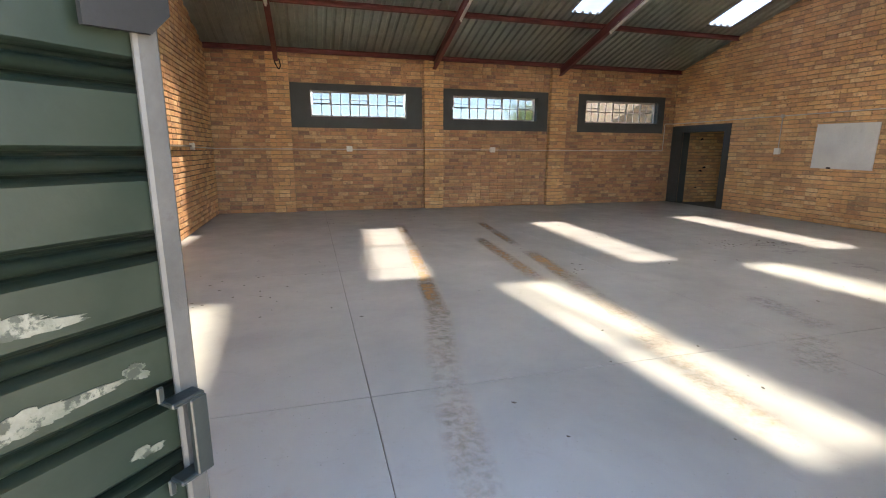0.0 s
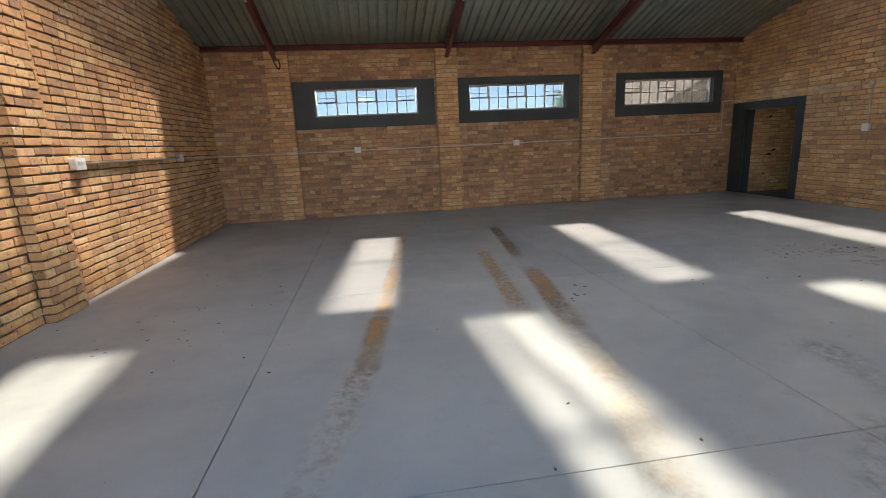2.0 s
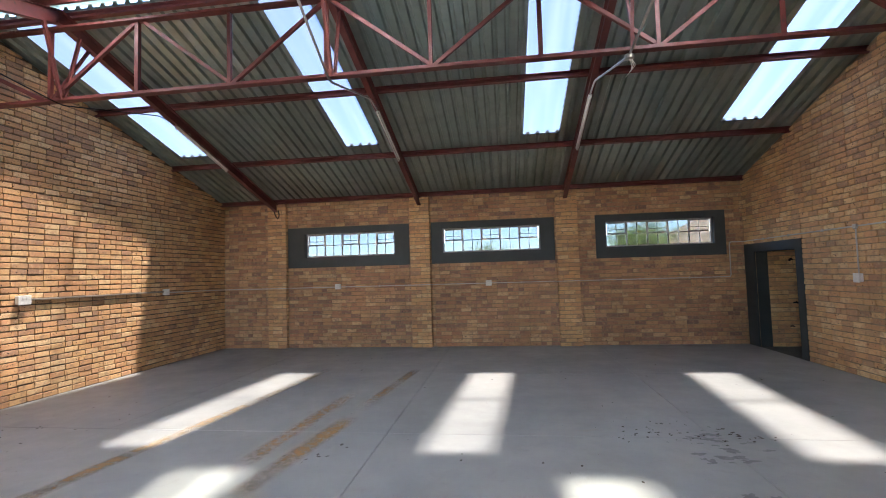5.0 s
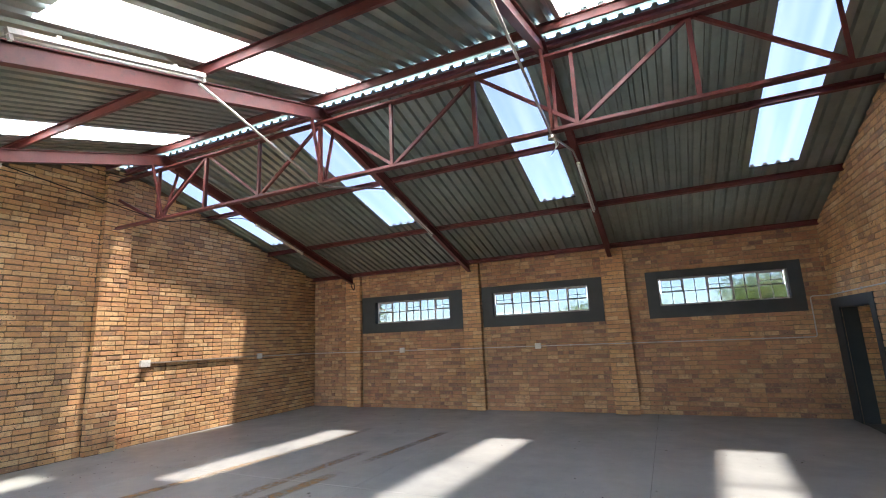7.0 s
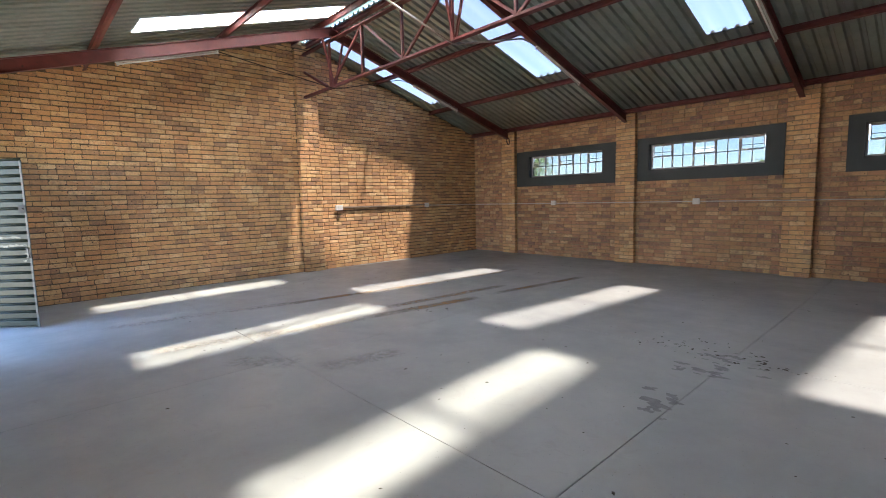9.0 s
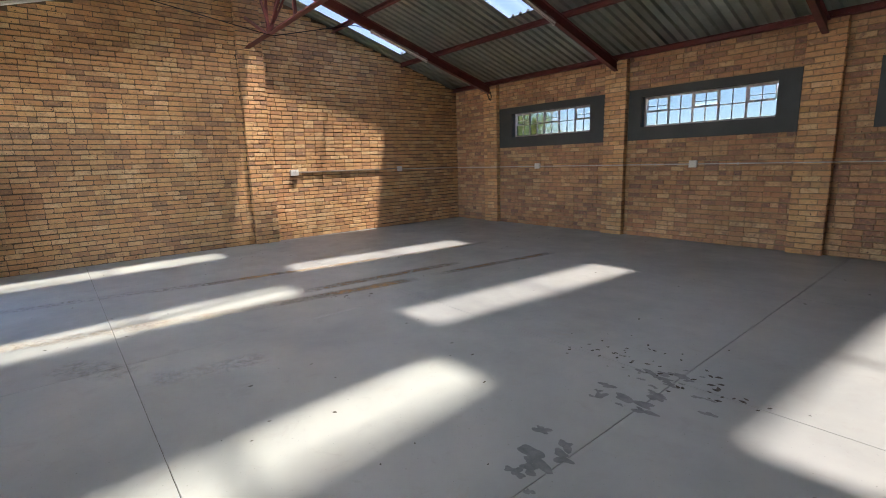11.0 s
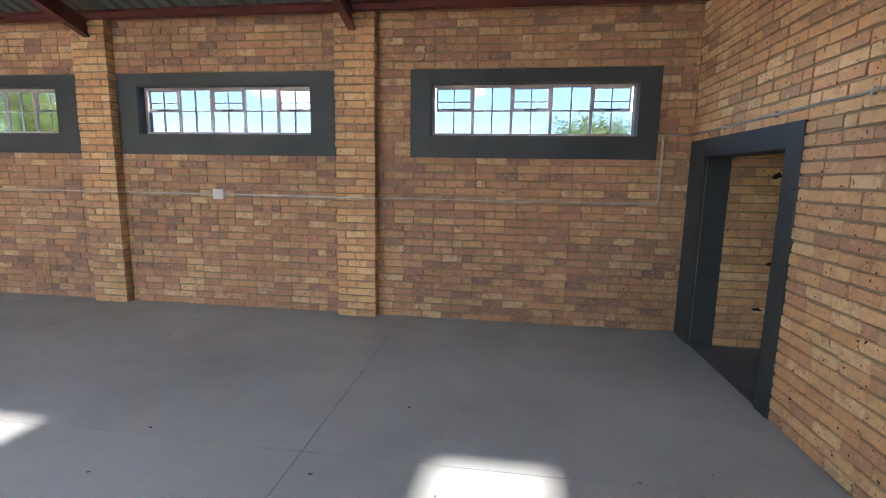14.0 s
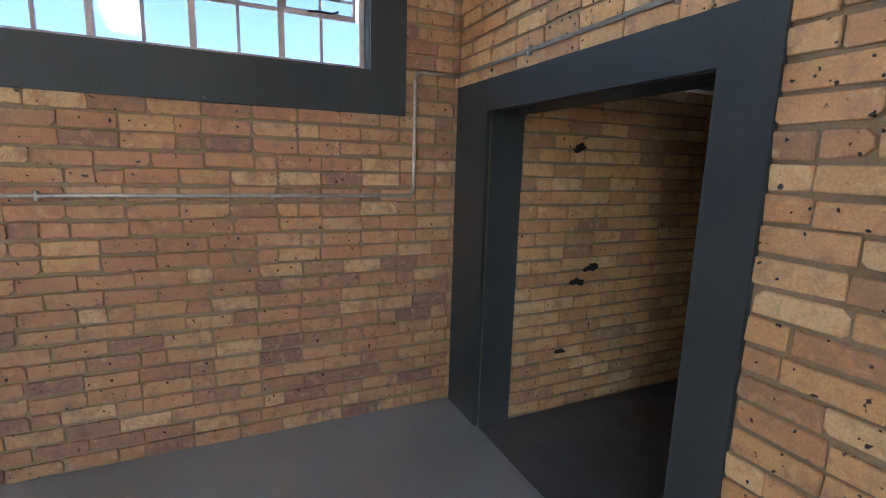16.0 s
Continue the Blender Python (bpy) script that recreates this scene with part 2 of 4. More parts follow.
def add_bar(bm, p0, p1, outline, up=(0, 0, 1)):
    """Sweep a closed outline (across, up) from p0 to p1."""
    p0, p1 = Vector(p0), Vector(p1)
    d = (p1 - p0).normalized()
    side = d.cross(Vector(up)).normalized()
    top = side.cross(d)
    a = [bm.verts.new(p0 + side * u + top * v) for u, v in outline]
    b = [bm.verts.new(p1 + side * u + top * v) for u, v in outline]
    k = len(outline)
    for i in range(k):
        bm.faces.new((a[i], a[(i + 1) % k], b[(i + 1) % k], b[i]))
    bm.faces.new(a[::-1])
    bm.faces.new(b)


def bar(name, p0, p1, outline, mat, parent=None, up=(0, 0, 1)):
    bm = bmesh.new()
    add_bar(bm, p0, p1, outline, up)
    bmesh.ops.recalc_face_normals(bm, faces=bm.faces)
    return mesh_ob(name, bm, mat, parent)


def beam_outline(w, h, t=0.012):
    """I section."""
    a, b, c = w / 2, h / 2, t / 2
    return [(-a, -b), (a, -b), (a, -b + t), (c, -b + t), (c, b - t), (a, b - t), (a, b), (-a, b), (-a, b - t), (-c, b - t), (-c, -b + t), (-a, -b + t)]


def angle_outline(w, t=0.008):
    return [(0, 0), (w, 0), (w, t), (t, t), (t, w), (0, w)]


def channel_outline(w, h, t=0.007):
    return [(0, 0), (w, 0), (w, t), (t, t), (t, h - t), (w, h - t), (w, h), (0, h)]


def tube_mesh(bm, pts, r, sides=8):
    pts = [Vector(p) for p in pts]
    rings, ref = [], None
    for i, p in enumerate(pts):
        d = (pts[min(i + 1, len(pts) - 1)] - pts[max(i - 1, 0)]).normalized()
        if ref is None:
            ref = d.orthogonal().normalized()
        ref = (ref - d * ref.dot(d)).normalized()
        o = d.cross(ref)
        rings.append([bm.verts.new(p + (ref * math.cos(k * math.tau / sides) + o * math.sin(k * math.tau / sides)) * r) for k in range(sides)])
    for a, b in zip(rings, rings[1:]):
        for k in range(sides):
            f = bm.faces.new((a[k], a[(k + 1) % sides], b[(k + 1) % sides], b[k]))
            f.smooth = True
    bm.faces.new(rings[0][::-1])
    bm.faces.new(rings[-1])


def rounded(pts, r=0.06, steps=5):
    """A polyline with its corners rounded."""
    pts = [Vector(p) for p in pts]
    out = [pts[0]]
    for a, b, c in zip(pts, pts[1:], pts[2:]):
        k = min(r, (a - b).length * 0.45, (c - b).length * 0.45)
        u, v = b + (a - b).normalized() * k, b + (c - b).normalized() * k
        out += [(1 - s) ** 2 * u + 2 * s * (1 - s) * b + s * s * v for s in [i / steps for i in range(steps + 1)]]
    return out + [pts[-1]]


def pipe(name, pts, r, mat, parent=None, bend=0.06):
    bm = bmesh.new()
    tube_mesh(bm, rounded(pts, bend), r)
    return mesh_ob(name, bm, mat, parent)


def blot(bm, cx, cz, rx, rz, put, n=26, seed=0, rough=0.35):
    rr = random.Random(seed)
    ph = [rr.uniform(0, 6.28) for _ in range(5)]
    vs = []
    for i in range(n):
        t = i * math.tau / n
        r = 1 + rough * sum(math.sin((k + 2) * t + ph[k]) / (1 + 0.5 * k) for k in range(5)) / 1.6
        r = max(r + (rr.uniform(-0.12, 0.12) if n > 60 else 0), 0.15)
        vs.append(bm.verts.new(put(cx + rx * r * math.cos(t), cz + rz * r * math.sin(t))))
    bm.faces.new(vs)


def cut_prism(name, outline, axis, lo, hi, holes, mat, parent=None):
    """A wall slab built of cells: outline top is a function of the running coordinate; holes are (a0, a1, z0, z1)."""
    bm = bmesh.new()
    a0, a1, top = outline
    cuts = sorted({a0, a1, RIDGE_Y if a0 < RIDGE_Y < a1 and axis == "x" else a0, *[h[0] for h in holes], *[h[1] for h in holes]})

    def cell(u0, u1, z0, z1a, z1b):
        q = [(u0, z0), (u1, z0), (u1, z1b), (u0, z1a)]
        vs = []
        for d in (lo, hi):
            vs.append([bm.verts.new((d, u, z) if axis == "x" else (u, d, z)) for u, z in q])
        a, b = vs
        bm.faces.new(a)
        bm.faces.new(b[::-1])
        for i in range(4):
            bm.faces.new((a[i], b[i], b[(i + 1) % 4], a[(i + 1) % 4]))
    for u0, u1 in zip(cuts, cuts[1:]):
        mid, z = (u0 + u1) / 2, -0.3
        for h in sorted((h for h in holes if h[0] < mid < h[1]), key=lambda h: h[2]):
            if h[2] > z:
                cell(u0, u1, z, h[2], h[2])
            z = h[3]
        cell(u0, u1, z, top(u0), top(u1))
    bmesh.ops.recalc_face_normals(bm, faces=bm.faces)
    return mesh_ob(name, bm, mat, parent)


# ---- roof light and openings in numbers ----
PURLINS_BACK, PURLINS_FRONT = (11.68, 10.0, 8.2, 6.42), (0.85, 2.35, 4.2, 6.02)
RAFTERS = (-0.25, 3.18, 6.40)
LIGHTS_BACK = [(-1.20, -0.50), (2.19, 2.79), (5.47, 6.10), (8.78, 9.42)]
LIGHTS_FRONT = [(0.10, 0.72), (3.44, 4.06), (6.68, 7.32)]
WINDOWS = [((-0.01, 2.91), (0.40, 2.56)), ((3.42, 6.16), (3.67, 5.86)), ((7.03, 9.66), (7.25, 9.45))]
SURROUND, PANE_Z = (1.86, 2.80), (2.10, 2.66)
DOOR_SURROUND, DOOR_HOLE, DOOR_TOP, DOOR_SURROUND_TOP = (9.86, 11.75), (10.04, 11.375), 1.88, 2.05
PILASTERS = [(-0.47, -0.02), (2.95, 3.40), (6.19, 6.65)]
ENTRY = (-0.58, 1.7, 2.7)

# ---- floor base and ground ----
# Ground stays out of view; its paleness is chosen to bounce sunlight indoors.
ground = box("ground", (-300, -300, -0.45), (300, 400, -0.12), plain("bounce_ground", (0.46, 0.42, 0.36), (0.38, 0.345, 0.29), 0.95, scale=0.4), None, 0)
tagged(ground, "unseen ground round the building, pale to bounce daylight indoors", "ground", kind="structure")
floor = box("floor", (LEFT - 0.2, FRONT - 0.3, -0.119), (RIGHT + 3.2, BACK + 0.2, -0.012), JOINT_DARK, None, 0)
tagged(floor, "grey painted concrete floor with straight control joints, dusty", "floor", kind="structure")

# ---- walls ----
WALLS = {}


def wall(key, label, axis, a0, a1, lo, hi, holes, mat=MORTAR):
    top = (lambda u: roof_z(u) - 0.002) if axis == "x" else (lambda u: EAVE - 0.01)
    w = cut_prism("wall_" + key, (a0, a1, top), axis, lo, hi, holes, mat)
    WALLS[key] = tagged(w, label, "wall", kind="structure")
    return w


REC, REC_LEFT = 0.011, 0.022
wall("back", "reddish tan face-brick wall with flush dark plaster window surrounds", "y", LEFT - 0.22, RIGHT + 0.22, BACK + REC, BACK + 0.23,
     [(*w[1], *PANE_Z) for w in WINDOWS])
wall("left", "tan face-brick gable wall with raked brown mortar joints", "x", FRONT + 0.001, BACK + REC - 0.001, LEFT - 0.23, LEFT - REC_LEFT, [], RAKED_SHADED)
wall("right", "tan face-brick gable wall with raked brown mortar joints", "x", FRONT + 0.001, BACK + REC - 0.001, RIGHT + REC, RIGHT + 0.23,
     [(*DOOR_HOLE, -0.012, DOOR_TOP)])
wall("front", "tan face-brick wall with a doorway", "y", LEFT - 0.22, RIGHT + 0.22, FRONT - 0.23, FRONT - REC, [(ENTRY[0], ENTRY[1], -0.012, ENTRY[2])])
# passage beyond the inner door
ROOM_Z = 2.16
w = cut_prism("wall_passage", (RIGHT + 0.23, RIGHT + 3.0, lambda u: 2.6), "y", DOOR_HOLE[1] + REC + 0.004, DOOR_HOLE[1] + 0.2, [], MORTAR)
WALLS["passage"] = tagged(w, "dim tan brick wall inside the passage", "wall", kind="structure")
w = cut_prism("wall_passage_end", (8.0, DOOR_HOLE[1] + 0.2, lambda u: 2.6), "x", RIGHT + 3.0, RIGHT + 3.2, [], MORTAR)
tagged(w, "plain brown wall at the passage end", "wall", kind="structure")
w = cut_prism("wall_passage_side", (RIGHT + 0.23, RIGHT + 3.2, lambda u: 2.6), "y", 7.8, 8.0, [], MORTAR)
tagged(w, "plain brown wall in the passage", "wall", kind="structure")
c = box("ceiling_passage", (RIGHT + 0.232, 8.0, 2.14), (RIGHT + 3.0, DOOR_HOLE[1], 2.2), CEIL, None, 0)
tagged(c, "dull grey passage ceiling", "ceiling", kind="structure")

# pilasters, same brick
PIL = []
for i, (a, b) in enumerate(PILASTERS):
    p = box("pilaster", (a + REC, BACK - 0.115 + REC, -0.012), (b - REC, BACK + REC - 0.001, EAVE - 0.03), MORTAR, None, 0)
    PIL.append(tagged(p, "half-brick deep face-brick pilaster on the wall", "pilaster", "pilasters", "structure"))
PIL_LEFT = (6.04, 6.53)
p = box("pilaster", (LEFT - REC_LEFT + 0.001, PIL_LEFT[0] + REC, -0.012), (LEFT + 0.115 - 0.018, PIL_LEFT[1] - REC, roof_z(RIDGE_Y) - 0.2), RAKED_SHADED, None, 0)
PIL.append(tagged(p, "half-brick deep face-brick pilaster under the roof girder", "pilaster", "pilasters", "structure"))

# ---- plaster surrounds ----
def surround(name, label, axis, face, outer, hole, z_out, z_hole, depth, jut):
    """A plaster frame proud of a wall by jut, with reveals running depth into it."""
    bm = bmesh.new()
    (a0, a1), (h0, h1), (z0, z1), (k0, k1) = outer, hole, z_out, z_hole
    sgn = 1 if depth > 0 else -1
    lo, hi = face - jut * sgn, face + depth

    def piece(u0, u1, w0, w1, d0, d1):
        d0, d1 = min(d0, d1), max(d0, d1)
        if axis == "y":
            add_box(bm, (u0, d0, w0), (u1, d1, w1), 0.0006)
        else:
            add_box(bm, (d0, u0, w0), (d1, u1, w1), 0.001)
    back = face + 0.02 * sgn
    piece(a0, h0, z0, z1, lo, back)
    piece(h1, a1, z0, z1, lo, back)
    piece(h0, h1, k1, z1, lo, back)
    if k0 > z0:
        piece(h0, h1, z0, k0, lo, back)
    t = 0.004
    piece(h0, h0 + t, k0, k1, back, hi)
    piece(h1 - t, h1, k0, k1, back, hi)
    piece(h0 + t, h1 - t, k1 - t, k1, back, hi)
    if k0 > z0:
        piece(h0 + t, h1 - t, k0, k0 + t, back, hi)
    return tagged(mesh_ob(name, bm, CHARCOAL), label, "trim", kind="structure")


for i, (o, h) in enumerate(WINDOWS):
    surround("trim_window_%d" % (i + 1), "charcoal painted plaster surround of a steel window", "y", BACK, o, h, SURROUND, PANE_Z, 0.225, 0.012)
surround("trim_door", "charcoal painted plaster surround of the inner doorway, scuffed", "x", RIGHT, DOOR_SURROUND, DOOR_HOLE, (0.0, DOOR_SURROUND_TOP), (0.0, DOOR_TOP), 0.232, 0.012)

# ---- steel windows ----
def window(i, x0, x1):
    z0, z1 = PANE_Z[0] + 0.004, PANE_Z[1] - 0.004
    x0, x1 = x0 + 0.004, x1 - 0.004
    y = BACK + 0.13
    win = tagged(new("window_%d" % i), "pale steel window, ten panes wide, with three top vents", "window", kind="structure")
    win.location = (x0, y, z0)
    W, H = x1 - x0, z1 - z0
    bm = bmesh.new()
    for lo, hi in (((0, 0), (W, 0.03)), ((0, H - 0.03), (W, H)), ((0, 0.03), (0.03, H - 0.03)), ((W - 0.03, 0.03), (W, H - 0.03))):
        add_box(bm, (lo[0], -0.02, lo[1]), (hi[0], 0.02, hi[1]), 0.003)
    mesh_ob("frame", bm, STEEL, win)
    bm = bmesh.new()
    bay, mid = (W - 0.06) / 5, H * 0.5
    for k in range(5):
        b0 = 0.03 + k * bay
        if k:
            add_box(bm, (b0 - 0.016, -0.018, 0.03), (b0 + 0.016, 0.018, H - 0.03), 0.003)
        add_box(bm, (b0 + bay / 2 - 0.008, -0.012, 0.03), (b0 + bay / 2 + 0.008, 0.012, mid), 0.002)
        add_box(bm, (b0 + 0.016, -0.013, mid - 0.009), (b0 + bay - 0.016, 0.013, mid + 0.009), 0.002)
        if k % 2:
            add_box(bm, (b0 + bay / 2 - 0.008, -0.012, mid), (b0 + bay / 2 + 0.008, 0.012, H - 0.03), 0.002)
    mesh_ob("glazing_bar", bm, STEEL, win)
    for k in range(5):
        b0 = 0.03 + k * bay
        for c in range(2):
            for r in range(2):
                if r == 1 and k % 2 == 0:
                    continue
                pz = (0.03, mid - 0.009) if r == 0 else (mid + 0.009, H - 0.03)
                pane = box("pane", (b0 + c * bay / 2 + 0.001, -0.002, pz[0] - 0.002), (b0 + (c + 1) * bay / 2 - 0.001, 0.002, pz[1] + 0.002), GLASS, win, 0)
                pane.visible_shadow = False
        if k % 2 == 0:
            # vent, hung at its top edge
            tilt = Matrix.Translation((0, 0.004, H - 0.034)) @ Matrix.Rotation(radians((1, 2, 5)[k // 2]), 4, "X") @ Matrix.Translation((0, 0, -(H - 0.034)))
            v = bmesh.new()
            e0, e1, f0, f1 = b0 + 0.012, b0 + bay - 0.012, mid + 0.006, H - 0.026
            for lo, hi in (((e0, f0), (e1, f0 + 0.02)), ((e0, f1 - 0.02), (e1, f1)), ((e0, f0), (e0 + 0.02, f1)), ((e1 - 0.02, f0), (e1, f1))):
                add_box(v, (lo[0], -0.012, lo[1]), (hi[0], 0.012, hi[1]), 0.002, tilt)
            m2 = (e0 + e1) / 2
            add_box(v, (m2 - 0.007, -0.010, f0 + 0.02), (m2 + 0.007, 0.010, f1 - 0.02), 0.002, tilt)
            add_box(v, (e0 + 0.02, -0.010, f0 + 0.085), (e1 - 0.02, 0.010, f0 + 0.098), 0.002, tilt)
            vent = mesh_ob("vent", v, STEEL, win)
            g = box("pane", (e0 + 0.02, -0.002, f0 + 0.02), (e1 - 0.02, 0.002, f1 - 0.02), GLASS, vent, 0, tilt)
            g.visible_shadow = False
            s = bmesh.new()
            tube_mesh(s, rounded([(m2 - 0.07, -0.02, mid + 0.01), (m2 - 0.02, -0.05, mid + 0.008), (m2 + 0.06, -0.05, mid + 0.006), (m2 + 0.09, -0.035, mid + 0.025)], 0.02), 0.006, 6)
            mesh_ob("stay", s, BLACK, win)
    return win


for i, (o, h) in enumerate(WINDOWS):
    window(i + 1, *h)

# ---- roof ----
RIB, RISE = 0.172, 0.044


def profile(x0, x1):
    """Trapezoid ribs as (x, rise) points between x0 and x1, in step with the whole roof."""
    pts = []
    k = math.floor((x0 - LEFT) / RIB) - 1
    while True:
        o = LEFT + k * RIB
        for dx, r in ((0.0, 0.0), (0.092, 0.0), (0.112, RISE), (0.152, RISE)):
            pts.append((o + dx, r))
        k += 1
        if o > x1:
            break

    def at(x):
        for (a, ra), (b, rb) in zip(pts, pts[1:]):
            if a <= x <= b:
                return ra + (rb - ra) * (x - a) / (b - a)
        return 0.0
    return [(x0, at(x0))] + [p for p in pts if x0 + 1e-4 < p[0] < x1 - 1e-4] + [(x1, at(x1))]


def sheets(name, x_runs, mat, lift=0.0, rise=1.0):
    """Ribbed sheets: each run is (x0, x1, y0, y1)."""
    bm = bmesh.new()
    for x0, x1, y0, y1 in x_runs:
        pr = profile(x0, x1)
        a = [bm.verts.new((x, y0, roof_z(y0) + r * rise + lift)) for x, r in pr]
        b = [bm.verts.new((x, y1, roof_z(y1) + r * rise + lift)) for x, r in pr]
        for i in range(len(pr) - 1):
            bm.faces.new((a[i], a[i + 1], b[i + 1], b[i]))
    ob = mesh_ob(name, bm, mat)
    s = ob.modifiers.new("thickness", "SOLIDIFY")
    s.thickness, s.offset = 0.0015, 1.0
    return ob


def runs(y0, y1, lights, l0, l1):
    out, x = [], LEFT - 0.35
    for a, b in lights + [(RIGHT + 0.35, None)]:
        out.append((x, a, y0, y1))
        if b is None:
            break
        out += [(a, b, y0, min(l0, l1)), (a, b, max(l0, l1), y1)]
        x = b
    return [r for r in out if r[3] - r[2] > 0.001]


SPAN_BACK, SPAN_FRONT = (6.44, 9.67), (2.76, 5.98)
roof = sheets("ceiling_roof", runs(RIDGE_Y + 0.12, BACK + 0.65, LIGHTS_BACK, *SPAN_BACK) + runs(FRONT - 0.65, RIDGE_Y - 0.12, LIGHTS_FRONT, *SPAN_FRONT), SHEET)
tagged(roof, "dull green-grey ribbed steel roof sheeting, seen from below", "roof", kind="structure")
for span, lights in ((SPAN_BACK, LIGHTS_BACK), (SPAN_FRONT, LIGHTS_FRONT)):
    for a, b in lights:
        s = sheets("skylight", [(a - 0.02, b + 0.02, span[0] - 0.04, span[1] + 0.04)], CLEAR if lights is LIGHTS_BACK else MILKY, 0.003, 0.12 if lights is LIGHTS_BACK else 1.0)
        tagged(s, "clear ribbed plastic skylight sheet let into the roof", "skylight", "skylights", "structure")
# ridge cap, resting on the ribs so that light shows between them
bm = bmesh.new()
zc = roof_z(RIDGE_Y) + RISE + 0.036
cap = [(RIDGE_Y - 0.17, zc - 0.050), (RIDGE_Y - 0.02, zc - 0.004), (RIDGE_Y, zc + 0.012), (RIDGE_Y + 0.02, zc - 0.004), (RIDGE_Y + 0.17, zc - 0.050)]
rows = [[bm.verts.new((x, y, z)) for y, z in cap] for x in (LEFT - 0.35, RIGHT + 0.35)]
for i in range(4):
    bm.faces.new((rows[0][i], rows[1][i], rows[1][i + 1], rows[0][i + 1]))
cap = mesh_ob("ridge_cap", bm, SHEET)
cap.modifiers.new("thickness", "SOLIDIFY").thickness = 0.002
tagged(cap, "folded steel ridge cap along the roof", "ridge cap", kind="structure")

# ---- roof steel ----
for y in PURLINS_BACK + PURLINS_FRONT:
    z = roof_z(y)
    s = 1 if y > RIDGE_Y else -1
    up = Vector((0, SLOPE * s, 1)).normalized()
    h = 0.10
    p0, p1 = Vector((LEFT - 0.1, y, z)) - up * (h + 0.002), Vector((RIGHT + 0.1, y, z)) - up * (h + 0.002)
    ob = bar("purlin", p0, p1, channel_outline(0.05, h), OXIDE, None, up)
    tagged(ob, "red-oxide painted steel channel purlin under the roof sheets", "purlin", "purlins")
for x in RAFTERS:
    for s, y0, y1 in ((1, BACK + 0.0, RIDGE_Y + 0.03), (-1, FRONT + 0.0, RIDGE_Y - 0.03)):
        up = Vector((0, SLOPE * s, 1)).normalized()
        d = 0.102 + 0.09
        p0 = Vector((x, y0, roof_z(y0))) - up * d
        p1 = Vector((x, y1, roof_z(y1))) - up * d
        ob = bar("rafter", p0, p1, beam_outline(0.085, 0.178), OXIDE, None, up)
        tagged(ob, "red-oxide painted steel I-beam rafter", "rafter", "rafters")

girder = tagged(new("roof_girder"), "red-oxide steel lattice girder hung below the ridge", "girder")
girder.location = (0, RIDGE_Y, 3.85)
GB, GT = 0.0, 0.90
for z, nm in ((GB, "bottom_chord"), (GT, "top_chord")):
    for s in (-1, 1):
        o = [(u * s, v) for u, v in angle_outline(0.055)]
        bar(nm, (LEFT + 0.02, 0.006 * s, z), (RIGHT - 0.004, 0.006 * s, z), o, OXIDE, girder)
NODES = [-0.36 + 1.182 * k for k in range(9)]
flat = [(-0.022, -0.004), (0.022, -0.004), (0.022, 0.004), (-0.022, 0.004)]
for k, x in enumerate(NODES):
    bar("upright", (x, 0.0, GB + 0.01), (x, 0.0, GT + 0.01), angle_outline(0.042) if k % 2 == 0 else [(u, v * 1.0) for u, v in angle_outline(0.05)], OXIDE, girder, (0, 1, 0))
    if k + 1 < len(NODES):
        a, b = (GB + 0.02, GT + 0.02) if k % 2 == 0 else (GT + 0.02, GB + 0.02)
        bar("diagonal", (x, 0.012, a), (NODES[k + 1], 0.012, b), angle_outline(0.04), OXIDE, girder, (0, 1, 0))
bar("diagonal", (NODES[0], 0.012, GB + 0.02), (LEFT + 0.06, 0.012, 0.62), angle_outline(0.05), OXIDE, girder, (0, 1, 0))
bar("diagonal", (NODES[0], 0.03, GB + 0.02), (-0.28, 0.5, 0.93), angle_outline(0.035), OXIDE, girder)
for x in RAFTERS:
    for s in (-1, 1):
        bar("brace", (x + 0.06, 0.02 * s, GB + 0.03), (x + 0.045, 0.24 * s, roof_z(RIDGE_Y + 0.24 * s) - 3.85 - 0.29), angle_outline(0.035), OXIDE, girder)


# ---- fluorescent battens and their conduits ----
def batten(x, y0, y1, drop=0.305):
    """Batten light slung under a rafter between y0 (low end) and y1."""
    s = 1 if y0 > RIDGE_Y else -1
    z0, z1 = roof_z(y0) - drop, roof_z(y1) - drop
    a, b = Vector((x, y0, z0)), Vector((x, y1, z1))
    lamp = tagged(new("batten_light"), "unlit white fluorescent batten fixed under a red rafter", "light", "batten lights")
    lamp.location = (a + b) / 2
    d, up = (b - a), Vector((0, SLOPE * s, 1)).normalized()
    h = d / 2
    bar("body", -h, h, [(-0.03, 0.0), (0.03, 0.0), (0.024, 0.042), (-0.024, 0.042)], WHITE, lamp, up)
    bm = bmesh.new()
    tube_mesh(bm, [-h * 0.97 - up * 0.022, h * 0.97 - up * 0.022], 0.013, 10)
    mesh_ob("tube", bm, WHITE, lamp)
    for e in (-1, 1):
        bar("lamp_holder", h * 0.965 * e - up * 0.001, h * 0.995 * e - up * 0.001, [(-0.017, -0.04), (0.017, -0.04), (0.017, 0.0), (-0.017, 0.0)], WHITE, lamp, up)
    for e in (-0.6, 0.6):
        bar("clip", h * e + up * 0.04 - d.normalized() * 0.015, h * e + up * 0.04 + d.normalized() * 0.015, [(-0.025, 0.0), (0.025, 0.0), (0.025, 0.022), (-0.025, 0.022)], GALV, lamp, up)
    return a, b


